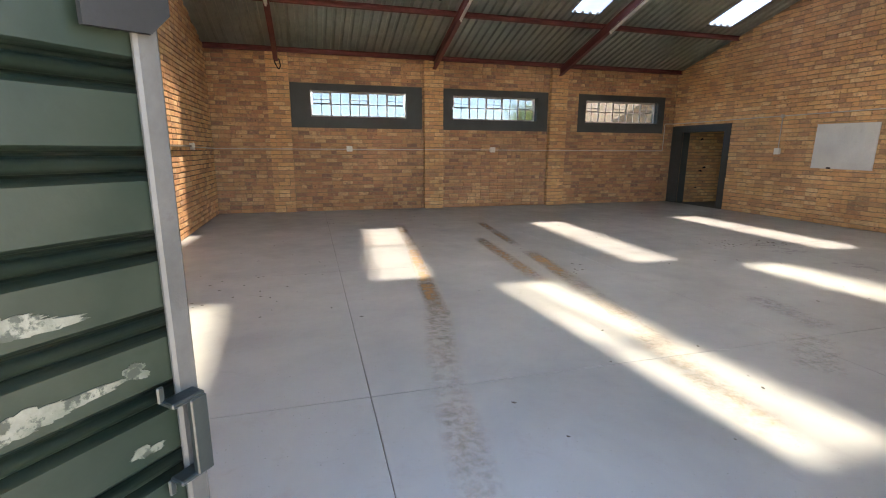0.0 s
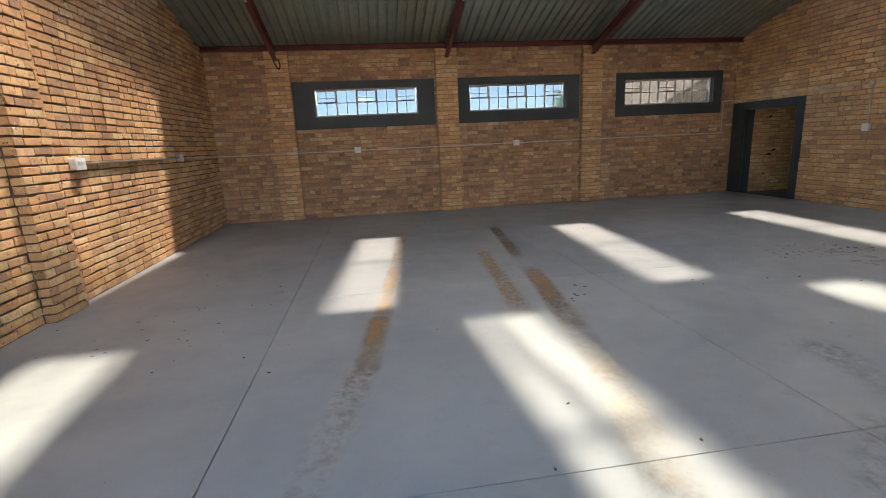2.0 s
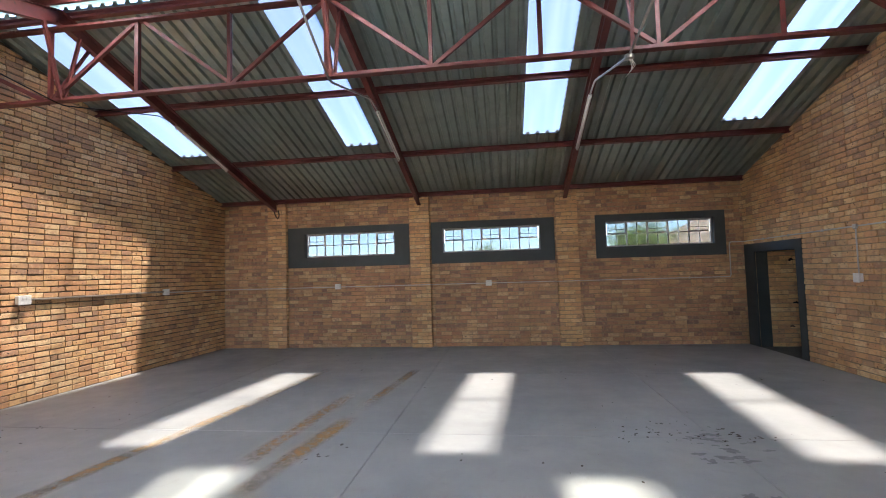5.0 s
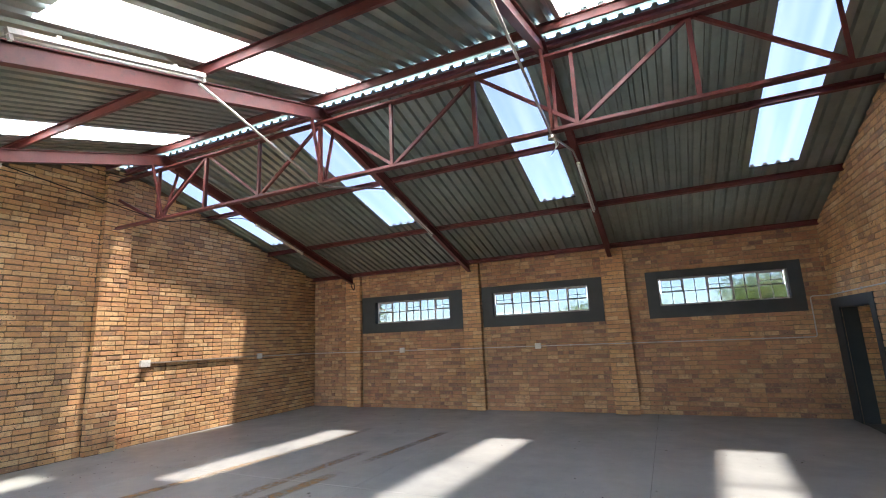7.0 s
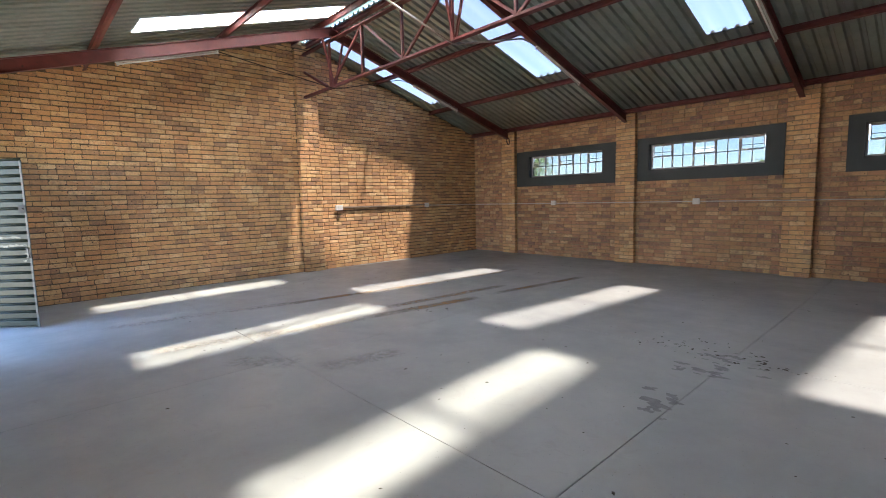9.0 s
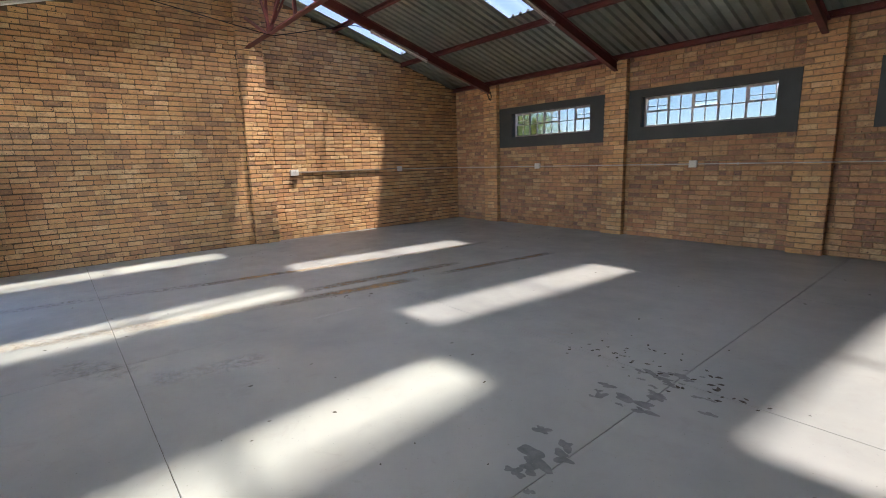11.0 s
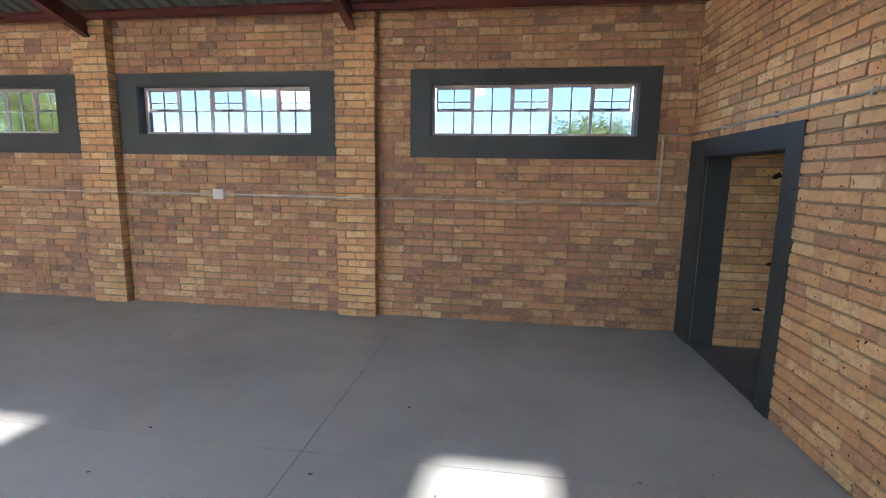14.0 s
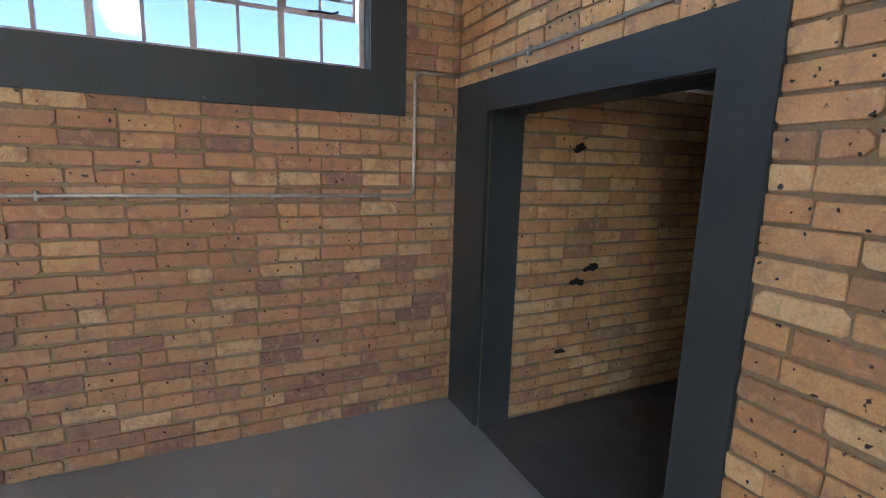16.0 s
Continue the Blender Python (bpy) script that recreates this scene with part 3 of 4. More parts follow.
for x, fx in ((-0.25, -0.32), (3.18, 3.55), (6.40, 6.44)):
    batten(x, 9.69, 8.28)
    batten(fx, 2.6, 4.08, 0.22 if fx > 3 and fx < 4 else 0.305)
    node = Vector((x + 0.02, RIDGE_Y + 0.02, 3.83))
    ob = pipe("conduit", [(x, 8.27, roof_z(8.27) - 0.29), (x, 7.9, roof_z(7.9) - 0.36), node + Vector((0, 0.05, 0.0)), node + Vector((0, -0.05, 0)), (fx, 4.03, roof_z(4.03) - 0.29)], 0.008 if x < 0 else 0.014, BLACK if x < 0 else GALV, None, 0.1)
    tagged(ob, "thin conduit strung from girder to light batten", "conduit", "light conduits")
# junction with loose wires at the girder
j = tagged(new("junction_box"), "small round grey junction box with loose wire ends", "junction box")
j.location = (6.42, RIDGE_Y + 0.03, 3.83)
bm = bmesh.new()
bmesh.ops.create_cone(bm, cap_ends=True, segments=16, radius1=0.05, radius2=0.046, depth=0.045)
bmesh.ops.translate(bm, verts=bm.verts, vec=(0, 0, -0.02))
mesh_ob("body", bm, GALV, j)
for k in range(3):
    pipe("wire", [(0.01 * k, 0, -0.04), (0.03 + 0.02 * k, 0.02, -0.10), (0.02 - 0.03 * k, 0.03, -0.16 - 0.03 * k)], 0.004, WHITE, j, 0.03)

# ---- wall services ----
def socket_box(name, label, at, axis, w=0.125, h=0.115, d=0.05):
    """Surface box with a cover plate and two rockers; axis: the way that it faces."""
    ob = tagged(new(name), label, "socket", "wall sockets")
    rz = {"-y": 0, "+x": 90, "-x": -90}[axis]
    ob.matrix_basis = pose(*at, 0, 0, rz)
    box("back_box", (-w / 2, -d, -h / 2), (w / 2, 0, h / 2), WHITE, ob, 0.006)
    box("cover", (-w / 2 - 0.004, -d - 0.010, -h / 2 - 0.004), (w / 2 + 0.004, -d, h / 2 + 0.004), WHITE, ob, 0.004)
    for k in (-1, 1):
        box("rocker", (k * 0.028 - 0.012, -d - 0.016, 0.008), (k * 0.028 + 0.012, -d - 0.010, 0.034), WHITE, ob, 0.002)
        box("screw", (k * 0.05 - 0.003, -d - 0.012, -0.003), (k * 0.05 + 0.003, -d - 0.010, 0.003), GALV, ob, 0)
    return ob


socket_box("wall_socket", "white surface-mounted socket box on the brick wall", (1.21, BACK, 1.405), "-y")
socket_box("wall_socket", "white surface-mounted socket box on the brick wall", (4.69, BACK, 1.397), "-y")
socket_box("wall_socket", "white surface-mounted double socket box on the sunlit wall", (LEFT, 6.99, 1.435), "+x", 0.17, 0.12, 0.06)
socket_box("wall_socket", "white surface-mounted socket box on the brick wall", (LEFT, 9.75, 1.43), "+x", 0.12, 0.115)
socket_box("wall_switch", "white light switch box on the brick wall", (RIGHT, 8.6, 1.40), "-x", 0.115, 0.125)

R = 0.0105
y, yp = BACK - R - 0.007, BACK - 0.115 - R - 0.007
pts = [(LEFT + 0.02, y, 1.395)]
for a, b in PILASTERS:
    pts += [(a - 0.03, y, 1.395), (a - 0.012, yp, 1.395), (b + 0.012, yp, 1.395), (b + 0.03, y, 1.395)]
pts += [(9.715, y, 1.395), (9.715, y, 2.115), (RIGHT - R - 0.004, y, 2.115)]
run = tagged(new("conduit_run"), "thin galvanised conduit along the brick walls", "conduit")
run.location = (0, 0, 0)
pipe("pipe", pts, R, GALV, run, 0.05)
pipe("pipe", [(RIGHT - R - 0.007, BACK - 0.016, 2.115), (RIGHT - R - 0.007, 6.0, 2.14), (RIGHT - R - 0.007, 1.2, 2.16)], R, GALV, run, 0.05)
pipe("pipe", [(RIGHT - R - 0.007, 8.6, 2.125), (RIGHT - R - 0.007, 8.6, 1.44)], R * 0.9, GALV, run)
box("tee_box", (RIGHT - 0.045, 8.565, 2.09), (RIGHT - 0.001, 8.635, 2.16), GALV, run, 0.01)
for x in (-1.0, 0.7, 2.2, 4.0, 5.4, 7.9, 8.9):
    box("saddle", (x - 0.008, BACK - 0.027, 1.372), (x + 0.008, BACK - 0.001, 1.418), GALV, run, 0.004)
for yy in (11.0, 10.2, 9.3, 7.6, 6.3):
    zz = 2.115 + (BACK - yy) * 0.0045
    box("saddle", (RIGHT - 0.027, yy - 0.008, zz - 0.023), (RIGHT - 0.001, yy + 0.008, zz + 0.023), GALV, run, 0.004)
t = box("trunking", (LEFT + 0.001, 7.08, 1.422), (LEFT + 0.036, 9.69, 1.450), plain("dull_trunking", (0.30, 0.25, 0.20), (0.24, 0.20, 0.16), 0.5, 0.2), None, 0.004)
tagged(t, "grey metal trunking between two sockets on the wall", "trunking")
pipe("pipe", [(LEFT + 0.014, 9.81, 1.42), (LEFT + 0.014, BACK - 0.03, 1.40)], R, GALV, run)

# whiteboard
wb = tagged(new("whiteboard"), "blank off-white board fixed to the brick wall, slightly crooked", "whiteboard")
wb.matrix_basis = pose(RIGHT, 7.31, 1.495, 0.6, 0, 0)
box("panel", (-0.018, -0.545, -0.42), (-0.001, 0.545, 0.42), BOARD, wb, 0.003)
for lo, hi in (((-0.024, -0.551, -0.426), (-0.001, 0.551, -0.418)), ((-0.024, -0.551, 0.418), (-0.001, 0.551, 0.426))):
    box("edge_strip", lo, hi, GALV, wb, 0.002)
box("broken_corner", (-0.026, 0.16, -0.425), (-0.019, 0.24, -0.395), BLACK, wb, 0.003)

# knocked-out pockets in the passage wall: flat patches, their inner shade painted black
for k, (x, z, r) in enumerate(((10.66, 1.71, 0.030), (10.72, 0.86, 0.032), (10.83, 0.95, 0.034), (10.62, 0.40, 0.022))):
    bm = bmesh.new()
    blot(bm, x, z, r * 1.5, r * 0.8, lambda a, b: (a, DOOR_HOLE[1] - 0.004, b), 18, 70 + k, 0.4)
    ob = mesh_ob("brick_pocket", bm, BLACK)
    ob.modifiers.new("thickness", "SOLIDIFY").thickness = 0.01
    tagged(ob, "flat black patch for the shade in a chipped brick pocket", "hole", "brick pockets", "structure")

# loose cable hanging at the first rafter's end
cb = pipe("cable", [(-0.30, BACK - 0.13, 3.28), (-0.27, BACK - 0.15, 3.15), (-0.20, BACK - 0.14, 3.02), (-0.16, BACK - 0.14, 3.10), (-0.19, BACK - 0.135, 3.24)], 0.012, BLACK, None, 0.05)
tagged(cb, "short loop of black cable hanging on the pilaster", "cable")

# ---- steel entrance door, standing open ----
door = tagged(new("entrance_door"), "dark green ribbed steel door with flaking paint, standing open", "door")
HINGE, TIP = Vector((-0.47, 0.715, 0)), Vector((0.156, 1.415, 0))
along = (TIP - HINGE)
WIDE = along.length
door.matrix_basis = Matrix.Translation(HINGE) @ Matrix.Rotation(math.atan2(along.y, along.x), 4, "Z")
# local x along the leaf, -y towards the room's middle
bm = bmesh.new()
prof, z, k = [], 0.03, 0
while z < 2.16:
    prof += [(0.009, z), (0.002, z + 0.002), (0.0, z + 0.005), (0.0, z + 0.066), (0.003, z + 0.071), (0.010, z + 0.074), (0.012, z + 0.077)]
    prof += [(0.011 - 0.009 * math.sin(math.pi * i / 6), z + 0.088 - 0.008 * math.cos(math.pi * i / 6)) for i in range(7)]
    prof += [(0.012, z + 0.098), (0.012, z + 0.102)]
    z += 0.105
a = [bm.verts.new((0.02, y, z)) for y, z in prof]
b = [bm.verts.new((WIDE - 0.024, y, z)) for y, z in prof]
for i in range(len(prof) - 1):
    bm.faces.new((a[i], a[i + 1], b[i + 1], b[i]))
leaf = mesh_ob("leaf", bm, DOOR, door)
leaf.modifiers.new("thickness", "SOLIDIFY").thickness = 0.002
for f in leaf.data.polygons:
    f.use_smooth = f.area < 0.012 * WIDE
box("edge_channel", (WIDE - 0.040, -0.014, 0.01), (WIDE - 0.008, -0.002, 2.2), DOOR_EDGE, door, 0.004)
box("hinge_channel", (0, -0.014, 0.01), (0.03, 0.002, 2.2), DOOR_EDGE, door, 0.004)
# lock lug with its hole
bm = bmesh.new()
ring = []
lug = [(0, -0.05), (0.075, -0.045), (0.10, -0.02), (0.10, 0.03), (0.08, 0.055), (0, 0.055)]
outer = [(u, v) for u, v in lug]
cx, cz = 0.062, 0.01
hole = [(cx + 0.014 * math.cos(math.atan2(v - cz, u - cx)), cz + 0.014 * math.sin(math.atan2(v - cz, u - cx))) for u, v in outer]
for yy in (-0.026, -0.018):
    o = [bm.verts.new((WIDE - 0.10 + u, yy, 1.575 + v)) for u, v in outer]
    h = [bm.verts.new((WIDE - 0.10 + u, yy, 1.575 + v)) for u, v in hole]
    ring.append((o, h))
    for i in range(6):
        f = (o[i], o[(i + 1) % 6], h[(i + 1) % 6], h[i])
        bm.faces.new(f)
for w in (0, 1):
    p, q = ring[0][w], ring[1][w]
    for i in range(6):
        bm.faces.new((p[i], p[(i + 1) % 6], q[(i + 1) % 6], q[i]))
bmesh.ops.recalc_face_normals(bm, faces=bm.faces)
mesh_ob("lock_lug", bm, BLACK, door)
HZ = 1.005
bm = bmesh.new()
add_box(bm, (WIDE - 0.043, -0.044, HZ - 0.058), (WIDE - 0.018, -0.033, HZ + 0.058), 0.002)
for e in (-1, 1):
    z0 = HZ + e * 0.058
    add_box(bm, (WIDE - 0.066, -0.040, z0 - 0.004), (WIDE - 0.018, -0.014, z0 + 0.004), 0.002)
    add_box(bm, (WIDE - 0.070, -0.018, z0 - 0.012 + e * 0.012), (WIDE - 0.060, -0.013, z0 + 0.012 + e * 0.012), 0.002)
mesh_ob("pull_handle", bm, plain("dark_handle_paint", (0.008, 0.011, 0.010), (0.014, 0.017, 0.016), 0.4), door)
for seed, (u, z, ru, rz) in enumerate([(WIDE - 0.23, 1.212, 0.07, 0.017), (WIDE - 0.22, 1.107, 0.075, 0.017), (WIDE - 0.085, 1.115, 0.016, 0.010), (WIDE - 0.11, 0.90, 0.025, 0.011), (WIDE - 0.35, 1.208, 0.08, 0.019), (WIDE - 0.34, 1.1, 0.085, 0.019), (WIDE - 0.085, 1.0, 0.02, 0.008)]):
    bm = bmesh.new()
    blot(bm, u, z, ru, rz, lambda a, b: (a, -0.0035, b), 90, seed + 3, 0.4)
    ob = mesh_ob("flaked_patch", bm, FLAKE, door)
    ob.modifiers.new("thickness", "SOLIDIFY").thickness = 0.0008

# ---- floor marks ----
def track(label, pts, width, mat_args):
    for (x0, y0), (x1, y1) in zip(pts, pts[1:]):
        d = Vector((x1 - x0, y1 - y0, 0))
        L = d.length + 0.10
        bm = bmesh.new()
        bmesh.ops.create_grid(bm, x_segments=1, y_segments=1, size=0.5)
        for v in bm.verts:
            v.co = Vector((v.co.x * width, v.co.y * L, 0))
        colour, lo, hi = mat_args
        ob = mesh_ob("dust_track", bm, stain_paint("track_dust", colour, width / 2, L, lo, hi))
        ob.matrix_basis = Matrix.Translation(((x0 + x1) / 2, (y0 + y1) / 2, 0.0012)) @ Matrix.Rotation(math.atan2(-d.x, d.y), 4, "Z")
        ob.visible_shadow = False
        tagged(ob, label, "stain", "dust tracks", "stuff")


RUST = (0.36, 0.215, 0.095)
PALE_RUST = (0.43, 0.30, 0.165)
track("rusty brown dust track along the grey floor", [(0.90, 2.0), (1.10, 3.4), (1.36, 4.55)], 0.26, (PALE_RUST, 0.52, 0.70))
track("rusty brown dust track along the grey floor", [(1.34, 4.35), (1.46, 5.4)], 0.22, (RUST, 0.36, 0.5))
track("rusty brown dust track along the grey floor", [(1.46, 5.3), (1.70, 7.2), (1.92, 9.4)], 0.20, (PALE_RUST, 0.36, 0.52))
track("rusty brown dust track along the grey floor", [(2.86, 3.9), (2.98, 4.6), (3.24, 6.6)], 0.26, (RUST, 0.38, 0.52))
track("rusty brown dust track along the grey floor", [(2.70, 5.1), (2.90, 7.7)], 0.24, (RUST, 0.42, 0.58))
track("rusty brown dust track along the grey floor", [(3.24, 6.9), (3.50, 9.3)], 0.20, (RUST, 0.42, 0.56))
track("faint brown dust track along the grey floor", [(2.5, 2.2), (2.92, 4.2)], 0.30, (PALE_RUST, 0.50, 0.66))
track("greyish damp stain on the grey floor", [(4.30, 3.3), (4.46, 4.1)], 0.34, ((0.28, 0.285, 0.28), 0.50, 0.95))
track("olive brown stain across a floor joint", [(3.45, 2.75), (4.0, 3.2)], 0.36, ((0.20, 0.18, 0.13), 0.52, 0.85))

bm = bmesh.new()
rr = random.Random(4)
for k in range(16):
    cx, cy = (6.86, 5.60) if k < 9 else (6.88, 4.66)
    s = rr.uniform(0.010, 0.042)
    blot(bm, cx + rr.uniform(-0.22, 0.2), cy + rr.uniform(-0.22, 0.3), s * 1.2, s, lambda a, b: (a, b, 0.0012 + 0.0002 * k), 22, k, 0.5)
for k in range(20):
    s = rr.uniform(0.010, 0.032)
    blot(bm, rr.gauss(6.9, 0.2), rr.gauss(6.05, 0.16), s * 1.8, s, lambda a, b: (a, b, 0.0012 + 0.0001 * k), 12, 40 + k, 0.5)
for k, (x, y, sx, sy) in enumerate(((6.90, 5.62, 0.10, 0.05), (7.02, 5.55, 0.06, 0.035), (6.84, 4.70, 0.09, 0.06), (6.72, 4.92, 0.05, 0.03), (6.95, 4.80, 0.06, 0.04))):
    blot(bm, x, y, sx, sy, lambda a, b: (a, b, 0.0045 + 0.0002 * k), 30, 90 + k, 0.6)
ob = mesh_ob("peeled_paint", bm, PEEL)
tagged(ob, "dark glossy patches where floor paint has peeled", "stain", kind="stuff")

bm = bmesh.new()


def chip(x, y, s):
    a = rr.uniform(0, math.tau)
    lift = s * rr.uniform(0.1, 0.35)
    q = [(-1, -0.4), (0.1, -0.55), (1, 0.1), (0.2, 0.5), (-0.7, 0.35)]
    vs = [bm.verts.new((x + s * (u * math.cos(a) - v * math.sin(a)), y + s * (u * math.sin(a) + v * math.cos(a)), 0.002 + lift * rr.random())) for u, v in q]
    top = bm.verts.new((x, y, 0.003 + lift * 1.2))
    for i in range(5):
        bm.faces.new((vs[i], vs[(i + 1) % 5], top))


for k in range(150):
    chip(rr.uniform(LEFT + 0.2, RIGHT - 0.3), rr.uniform(2.0, 11.4), rr.uniform(0.006, 0.02))
for k in range(45):
    chip(rr.gauss(6.55, 0.3), rr.gauss(6.25, 0.2), rr.uniform(0.008, 0.024))
for k in range(18):
    chip(rr.gauss(7.3, 0.2), rr.gauss(6.15, 0.12), rr.uniform(0.01, 0.03))
for k in range(25):
    chip(rr.gauss(-0.3, 0.35), rr.gauss(5.6, 0.6), rr.uniform(0.008, 0.02))
for k in range(7):
    chip(rr.gauss(3.5, 0.25), rr.gauss(5.5, 0.15), rr.uniform(0.015, 0.035))
ob = mesh_ob("floor_litter", bm, CHIP)
tagged(ob, "scattered dry leaf bits and grit on the floor", "litter", kind="stuff")

# ---- outside, past the windows ----
LEAF = plain("leaf_green", (0.11, 0.17, 0.045), (0.17, 0.23, 0.075), 0.6, scale=3)
ln, ll = LEAF.node_tree.nodes, LEAF.node_tree.links
through_leaf, leaf_mix = ln.new("ShaderNodeBsdfTranslucent"), ln.new("ShaderNodeMixShader")
through_leaf.inputs["Color"].default_value = (0.34, 0.46, 0.13, 1)
leaf_mix.inputs[0].default_value = 0.5
ll.new(ln["Principled BSDF"].outputs[0], leaf_mix.inputs[1])
ll.new(through_leaf.outputs[0], leaf_mix.inputs[2])
ll.new(leaf_mix.outputs[0], ln["Material Output"].inputs["Surface"])
BARK = plain("bark", (0.12, 0.09, 0.06), (0.07, 0.055, 0.04), 0.9, scale=8, relief=0.8)


def tree(x, y, height, spread, seed):
    t = tagged(new("tree"), "leafy green garden tree beyond the windows", "tree", "garden trees")
    t.location = (x, y, -0.12)
    r = random.Random(seed)
    bm = bmesh.new()
    tips = []

    def limb(p, d, length, rad, level):
        q = p + d * length
        add_bar(bm, p, q, [(rad * math.cos(k * math.tau / 6), rad * math.sin(k * math.tau / 6)) for k in range(6)], (0.3, 1, 0.2))
        if level == 0:
            tips.append(q)
            return
        for _ in range(3 if level > 1 else 4):
            e = (d + Vector((r.uniform(-1, 1), r.uniform(-1, 1), r.uniform(-0.2, 0.7))) * 0.75).normalized()
            limb(q, e, length * r.uniform(0.6, 0.85), rad * 0.6, level - 1)
            tips.append(q)
    limb(Vector((0, 0, 0)), Vector((0, 0, 1)), height * 0.36, 0.14, 3)
    bmesh.ops.recalc_face_normals(bm, faces=bm.faces)
    mesh_ob("trunk", bm, BARK, t)
    bm = bmesh.new()
    for p in tips:
        for _ in range(75):
            c = p + Vector((r.gauss(0, 1), r.gauss(0, 1), r.gauss(0, 0.8))) * spread * 0.16
            a = Vector((r.uniform(-1, 1), r.uniform(-1, 1), r.uniform(-1, 1))).normalized()
            b = a.orthogonal().normalized()
            s = r.uniform(0.03, 0.07)
            bm.faces.new([bm.verts.new(c + v) for v in (a * s, b * s * 0.5, -a * s, -b * s * 0.5)])
    tagged(mesh_ob("crown", bm, LEAF, t), kind="stuff")


tree(10.5, 19.2, 2.9, 2.4, 1)
tree(9.9, 21.4, 3.4, 2.4, 2)
tree(10.9, 24.0, 3.9, 2.8, 15)
tree(4.7, 21.5, 2.9, 2.0, 4)
tree(7.2, 20.5, 2.2, 1.6, 7)
tree(-6.4, 20.0, 4.2, 3.2, 9)
tree(-9.2, 22.5, 4.6, 3.2, 12)

# neighbouring house
house = tagged(new("house"), "tan plastered neighbouring house with a pitched tan roof", "house")
house.location = (15.5, 17.5, -0.12)
HW = plain("tan_plaster", (0.52, 0.40, 0.27), (0.46, 0.35, 0.24), 0.9, scale=1.5)
HR = plain("tan_roof", (0.36, 0.28, 0.20), (0.29, 0.225, 0.16), 0.8, scale=2)
bm = bmesh.new()
q = [(-3.5, 0), (3.5, 0), (3.5, 2.6), (0, 4.4), (-3.5, 2.6)]
a, b = [[bm.verts.new((x, y, z)) for x, z in q] for y in (0, 9)]
bm.faces.new(a)
bm.faces.new(b[::-1])
for i in range(5):
    bm.faces.new((a[i], b[i], b[(i + 1) % 5], a[(i + 1) % 5]))
bmesh.ops.recalc_face_normals(bm, faces=bm.faces)
mesh_ob("wall", bm, HW, house)
for s in (-1, 1):
    bar("roof", (s * 1.95, -0.3, 3.43), (s * 1.95, 9.3, 3.43), [(-1.95, 1.003 * s), (1.95, -1.003 * s), (1.95, -1.003 * s + 0.1), (-1.95, 1.003 * s + 0.1)], HR, house)
for x in (-2.0, 1.6):
    box("window", (x - 0.6, -0.03, 1.2), (x + 0.6, 0.02, 2.3), BLACK, house)

# ---- floor slabs ----
XS, YS = (LEFT - REC, 0.60, 3.80, 6.97, RIGHT + REC), (FRONT - 0.22, 3.18, 6.10, 8.95, BACK + REC)
for i in range(4):
    for k in range(4):
        g = 0.0022
        box("slab", (XS[i] + g, YS[k] + g, -0.0115), (XS[i + 1] - g, YS[k + 1] - g, 0.0), FLOOR, floor, 0.002)
box("slab", (RIGHT + REC + 0.003, 8.0, -0.0115), (RIGHT + 3.0, DOOR_HOLE[1], -0.001), DIM_FLOOR, floor, 0.002)


# ---- bricks ----
def brick_shape(bm, put, u0, u1, z0, z1a, z1b, rr, deep=0.026):
    """One brick: body sunk in the mortar, corners knocked off, arris rounded, face a little uneven."""
    e = rr.uniform(0.002, 0.005)
    o = rr.uniform(-0.004, 0.002)
    tip = rr.uniform(-0.0018, 0.0018)
    j = lambda: rr.uniform(-0.004, 0.004)
    sag = rr.uniform(-0.0035, 0.0035)
    z0, z1a, z1b = z0 + sag, z1a + sag, z1b + sag
    wide, high = u1 - u0, min(z1a, z1b) - z0
    e = min(e, wide * 0.2, high * 0.2)
    q = [(u0 + j(), z0 + j()), (u1 + j(), z0 + j()), (u1 + j(), z1b + j()), (u0 + j(), z1a + j())]
    mid = (sum(p[0] for p in q) / 4, sum(p[1] for p in q) / 4)
    ring = []
    for k in range(4):
        p, a, b = q[k], q[k - 1], q[(k + 1) % 4]
        c = rr.uniform(0.001, 0.006) if rr.random() < 0.88 else rr.uniform(0.010, 0.022)
        for t in (a, b):
            d = math.hypot(t[0] - p[0], t[1] - p[1]) or 1.0
            f = min(c / d, 0.35)
            ring.append((p[0] + (t[0] - p[0]) * f, p[1] + (t[1] - p[1]) * f))
    inner = []
    for p in ring:
        inner.append((p[0] + (e if p[0] < mid[0] else -e), p[1] + (e if p[1] < mid[1] else -e)))
    back = [bm.verts.new(put(u, z, deep)) for u, z in ring]
    rim = [bm.verts.new(put(u, z, o + 0.003 + e * 0.35)) for u, z in ring]
    face = [bm.verts.new(put(u, z, o + (tip if u < mid[0] else -tip))) for u, z in inner]
    for a, b in ((back, rim), (rim, face)):
        for k in range(8):
            bm.faces.new((a[k], a[(k + 1) % 8], b[(k + 1) % 8], b[k]))
    bm.faces.new(face)


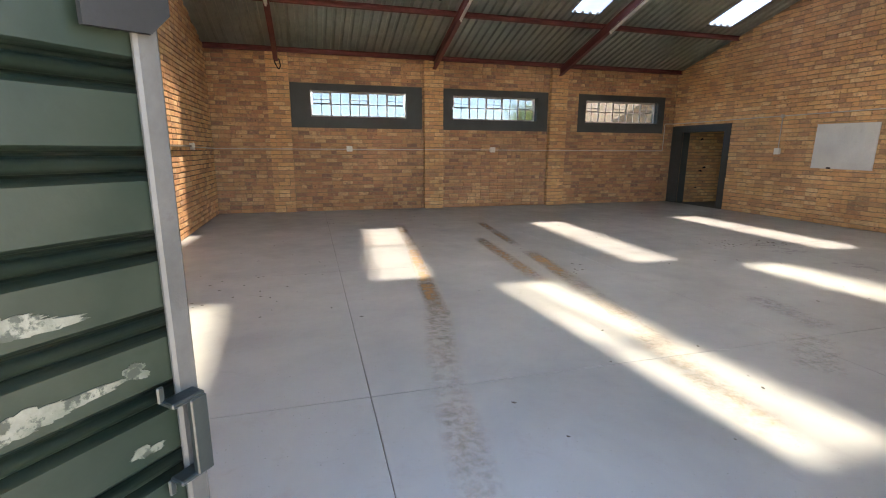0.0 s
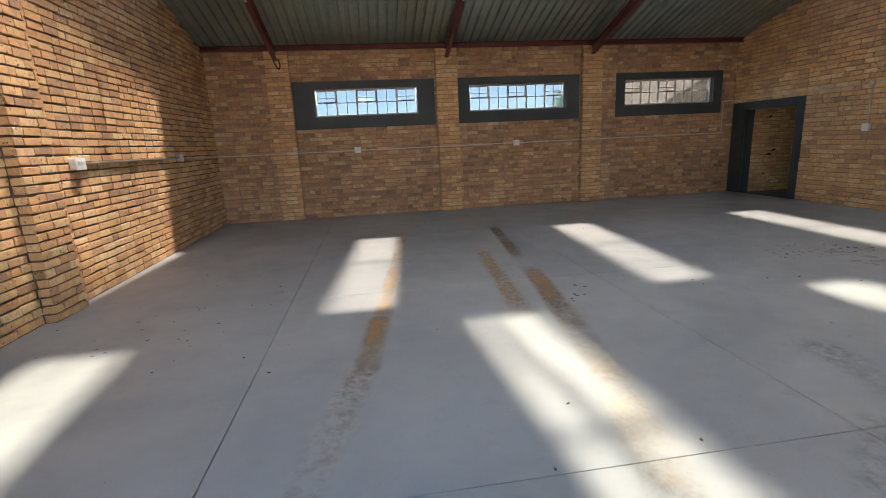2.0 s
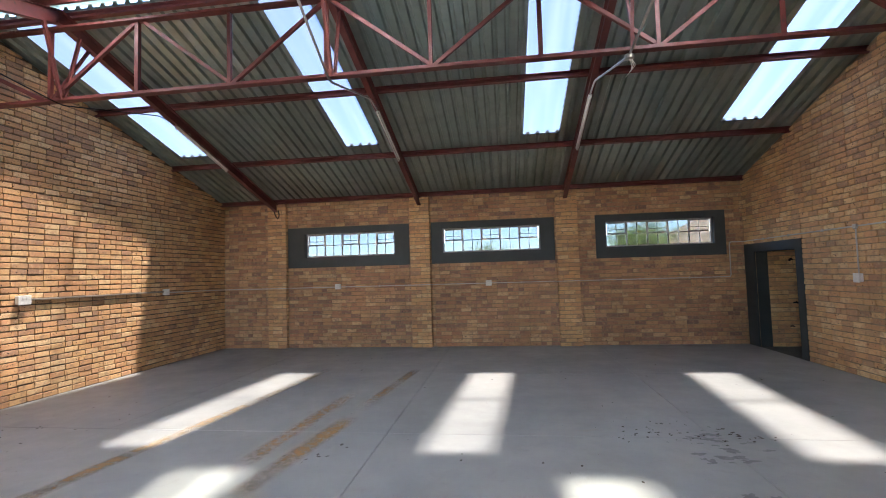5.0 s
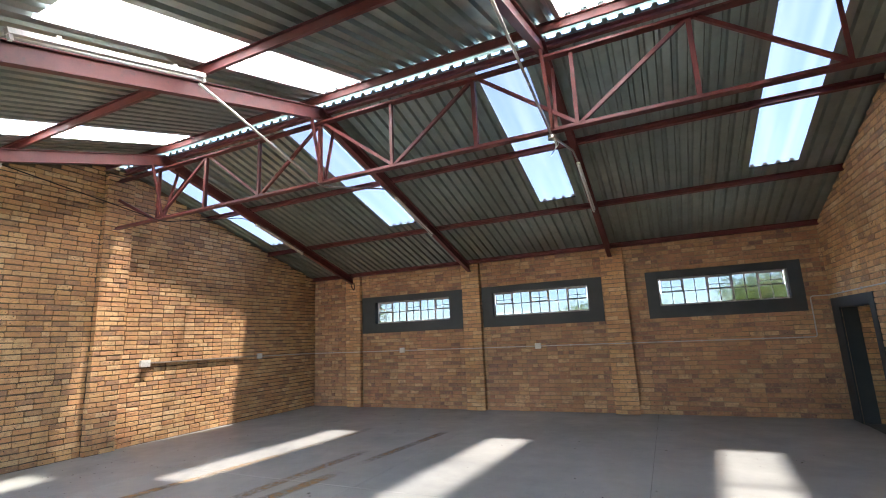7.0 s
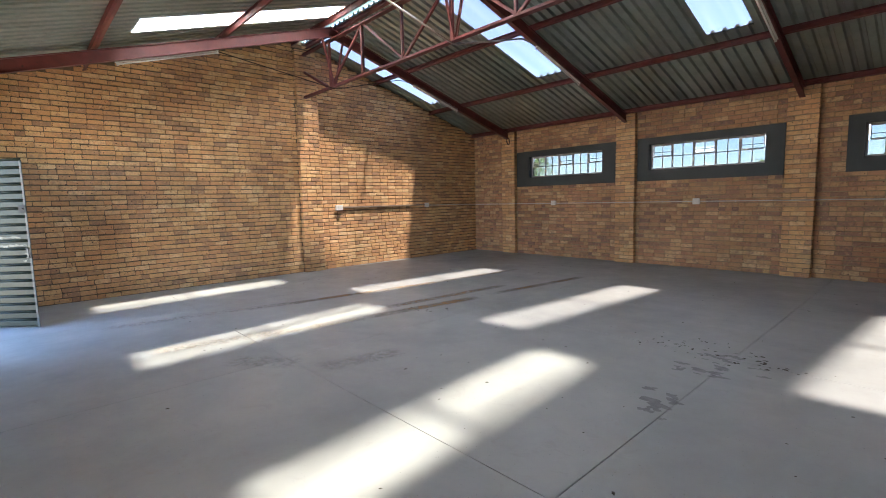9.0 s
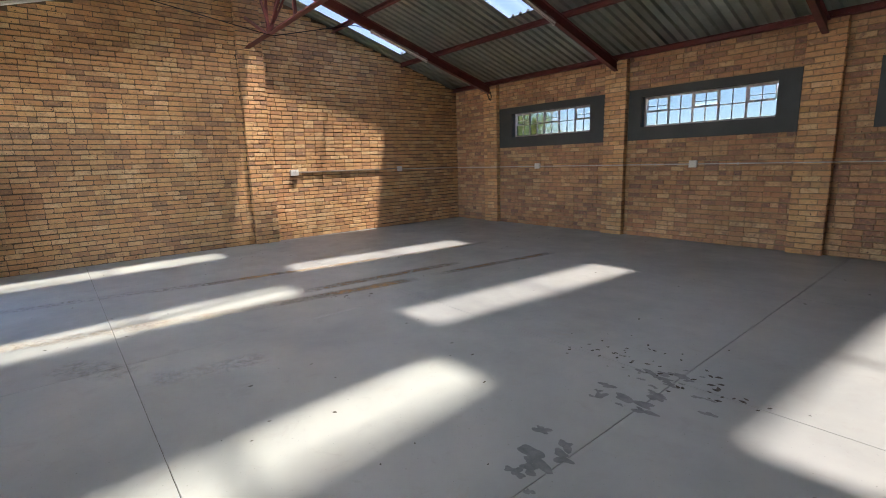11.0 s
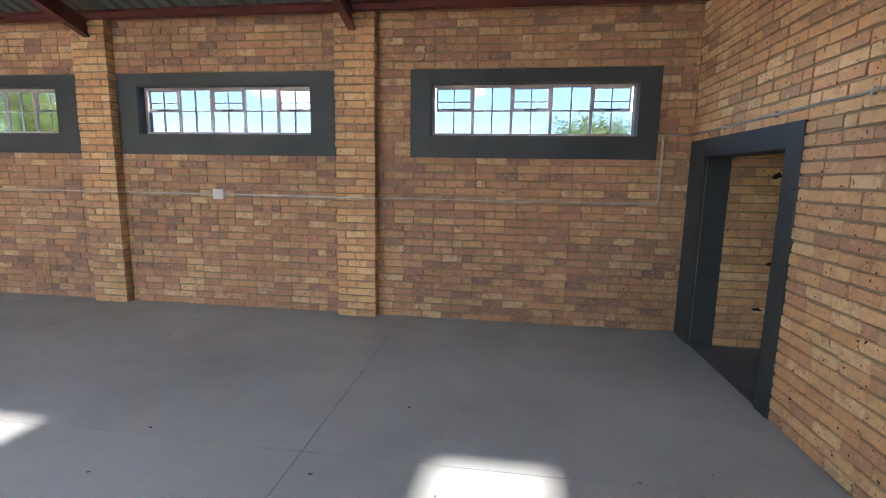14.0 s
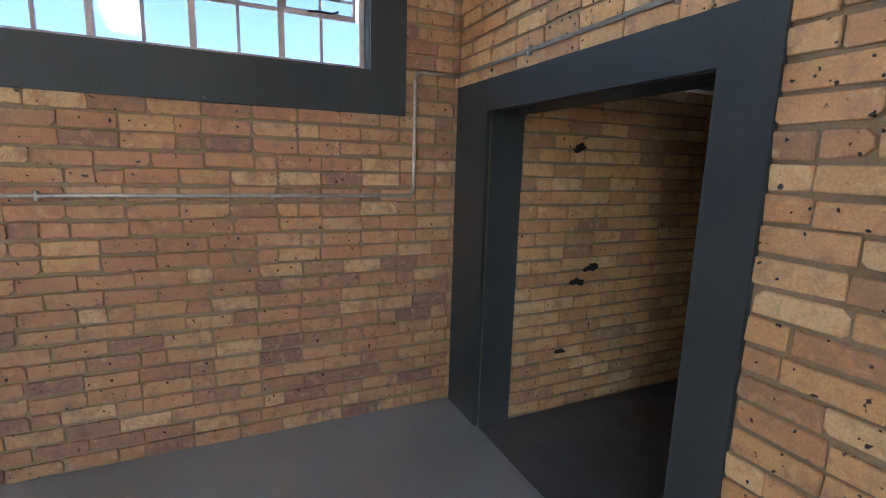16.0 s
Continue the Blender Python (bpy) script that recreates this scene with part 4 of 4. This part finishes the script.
def lay(parent, mats, a0, a1, top, put, holes, near, seed, shift=0.0, joint=JOINT, halves=0.08):
    """Lay courses from a0 to a1. put maps (along, up, depth) to the world; near picks the bricks that are parts of their own."""
    rr = random.Random(seed)
    many, count, row, z = bmesh.new(), 0, 0, 0.0
    while True:
        z0, z1 = z + joint / 2, z + COURSE - joint / 2
        if all(top(u) < z0 + 0.01 for u in (a0, RIDGE_Y, a1)):
            break
        u = a0 - (PITCH / 2 if row % 2 else 0.0) - shift + rr.uniform(-0.012, 0.012)
        while u < a1:
            w = PITCH if rr.random() > halves else PITCH / 2
            spans = [(max(u + joint * 0.22, a0), min(u + w - joint * 0.22, a1))]
            for h0, h1, k0, k1 in holes:
                if k0 < (z0 + z1) / 2 < k1:
                    cut = []
                    for s0, s1 in spans:
                        if s1 <= h0 or s0 >= h1:
                            cut.append((s0, s1))
                        else:
                            cut += [(s0, h0), (h1, s1)]
                    spans = cut
            u += w
            for s0, s1 in spans:
                ta, tb = min(z1, top(s0) - 0.004), min(z1, top(s1) - 0.004)
                if s1 - s0 < 0.02 or min(ta, tb) < z0 + 0.012:
                    continue
                if count < 300 and near((s0 + s1) / 2, z0):
                    one = bmesh.new()
                    brick_shape(one, put, s0, s1, z0, ta, tb, rr)
                    bmesh.ops.recalc_face_normals(one, faces=one.faces)
                    mesh_ob("brick", one, mats[0], parent)
                    count += 1
                else:
                    brick_shape(many, put, s0, s1, z0, ta, tb, rr)
        z, row = z + COURSE, row + 1
    if many.verts:
        bmesh.ops.recalc_face_normals(many, faces=many.faces)
        tagged(mesh_ob("brickwork", many, mats[1], parent), kind="stuff")
    else:
        many.free()


eave_top = lambda u: EAVE - 0.01
gable_top = lambda u: roof_z(u) - 0.004
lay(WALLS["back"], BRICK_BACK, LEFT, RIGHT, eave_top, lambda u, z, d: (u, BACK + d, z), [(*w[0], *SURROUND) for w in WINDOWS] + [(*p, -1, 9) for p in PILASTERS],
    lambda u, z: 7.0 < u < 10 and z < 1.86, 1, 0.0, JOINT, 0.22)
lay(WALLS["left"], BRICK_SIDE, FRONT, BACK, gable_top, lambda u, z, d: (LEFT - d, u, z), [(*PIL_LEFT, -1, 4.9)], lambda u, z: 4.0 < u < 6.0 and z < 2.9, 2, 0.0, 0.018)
lay(WALLS["right"], BRICK_SIDE, FRONT, BACK, gable_top, lambda u, z, d: (RIGHT + d, u, z), [(*DOOR_SURROUND, -1, DOOR_SURROUND_TOP)],
    lambda u, z: 8.2 < u < 9.86 and z < 3.2, 3)
lay(WALLS["front"], BRICK_SIDE, LEFT, RIGHT, eave_top, lambda u, z, d: (u, FRONT - d, z), [(ENTRY[0] - 0.01, ENTRY[1] + 0.01, -1, ENTRY[2])], lambda u, z: False, 4)
lay(WALLS["passage"], BRICK_SIDE, RIGHT + 0.235, RIGHT + 3.0, lambda u: 2.138, lambda u, z, d: (u, DOOR_HOLE[1] + 0.004 + d, z), [], lambda u, z: u < RIGHT + 1.9, 5)
for k, ((a, b), ob) in enumerate(zip(PILASTERS, PIL)):
    lay(ob, BRICK_SIDE, a, b, lambda u: EAVE - 0.04, lambda u, z, d: (u, BACK - 0.115 + d, z), [], lambda u, z: True, 6 + k, 0.001)
    lay(ob, BRICK_SIDE, BACK - 0.100, BACK - 0.002, lambda u: EAVE - 0.04, lambda u, z, d, a=a: (a + d, u, z), [], lambda u, z: False, 16 + k, 0.001)
    lay(ob, BRICK_SIDE, BACK - 0.100, BACK - 0.002, lambda u: EAVE - 0.04, lambda u, z, d, b=b: (b - d, u, z), [], lambda u, z: False, 26 + k, 0.001)
a, b = PIL_LEFT
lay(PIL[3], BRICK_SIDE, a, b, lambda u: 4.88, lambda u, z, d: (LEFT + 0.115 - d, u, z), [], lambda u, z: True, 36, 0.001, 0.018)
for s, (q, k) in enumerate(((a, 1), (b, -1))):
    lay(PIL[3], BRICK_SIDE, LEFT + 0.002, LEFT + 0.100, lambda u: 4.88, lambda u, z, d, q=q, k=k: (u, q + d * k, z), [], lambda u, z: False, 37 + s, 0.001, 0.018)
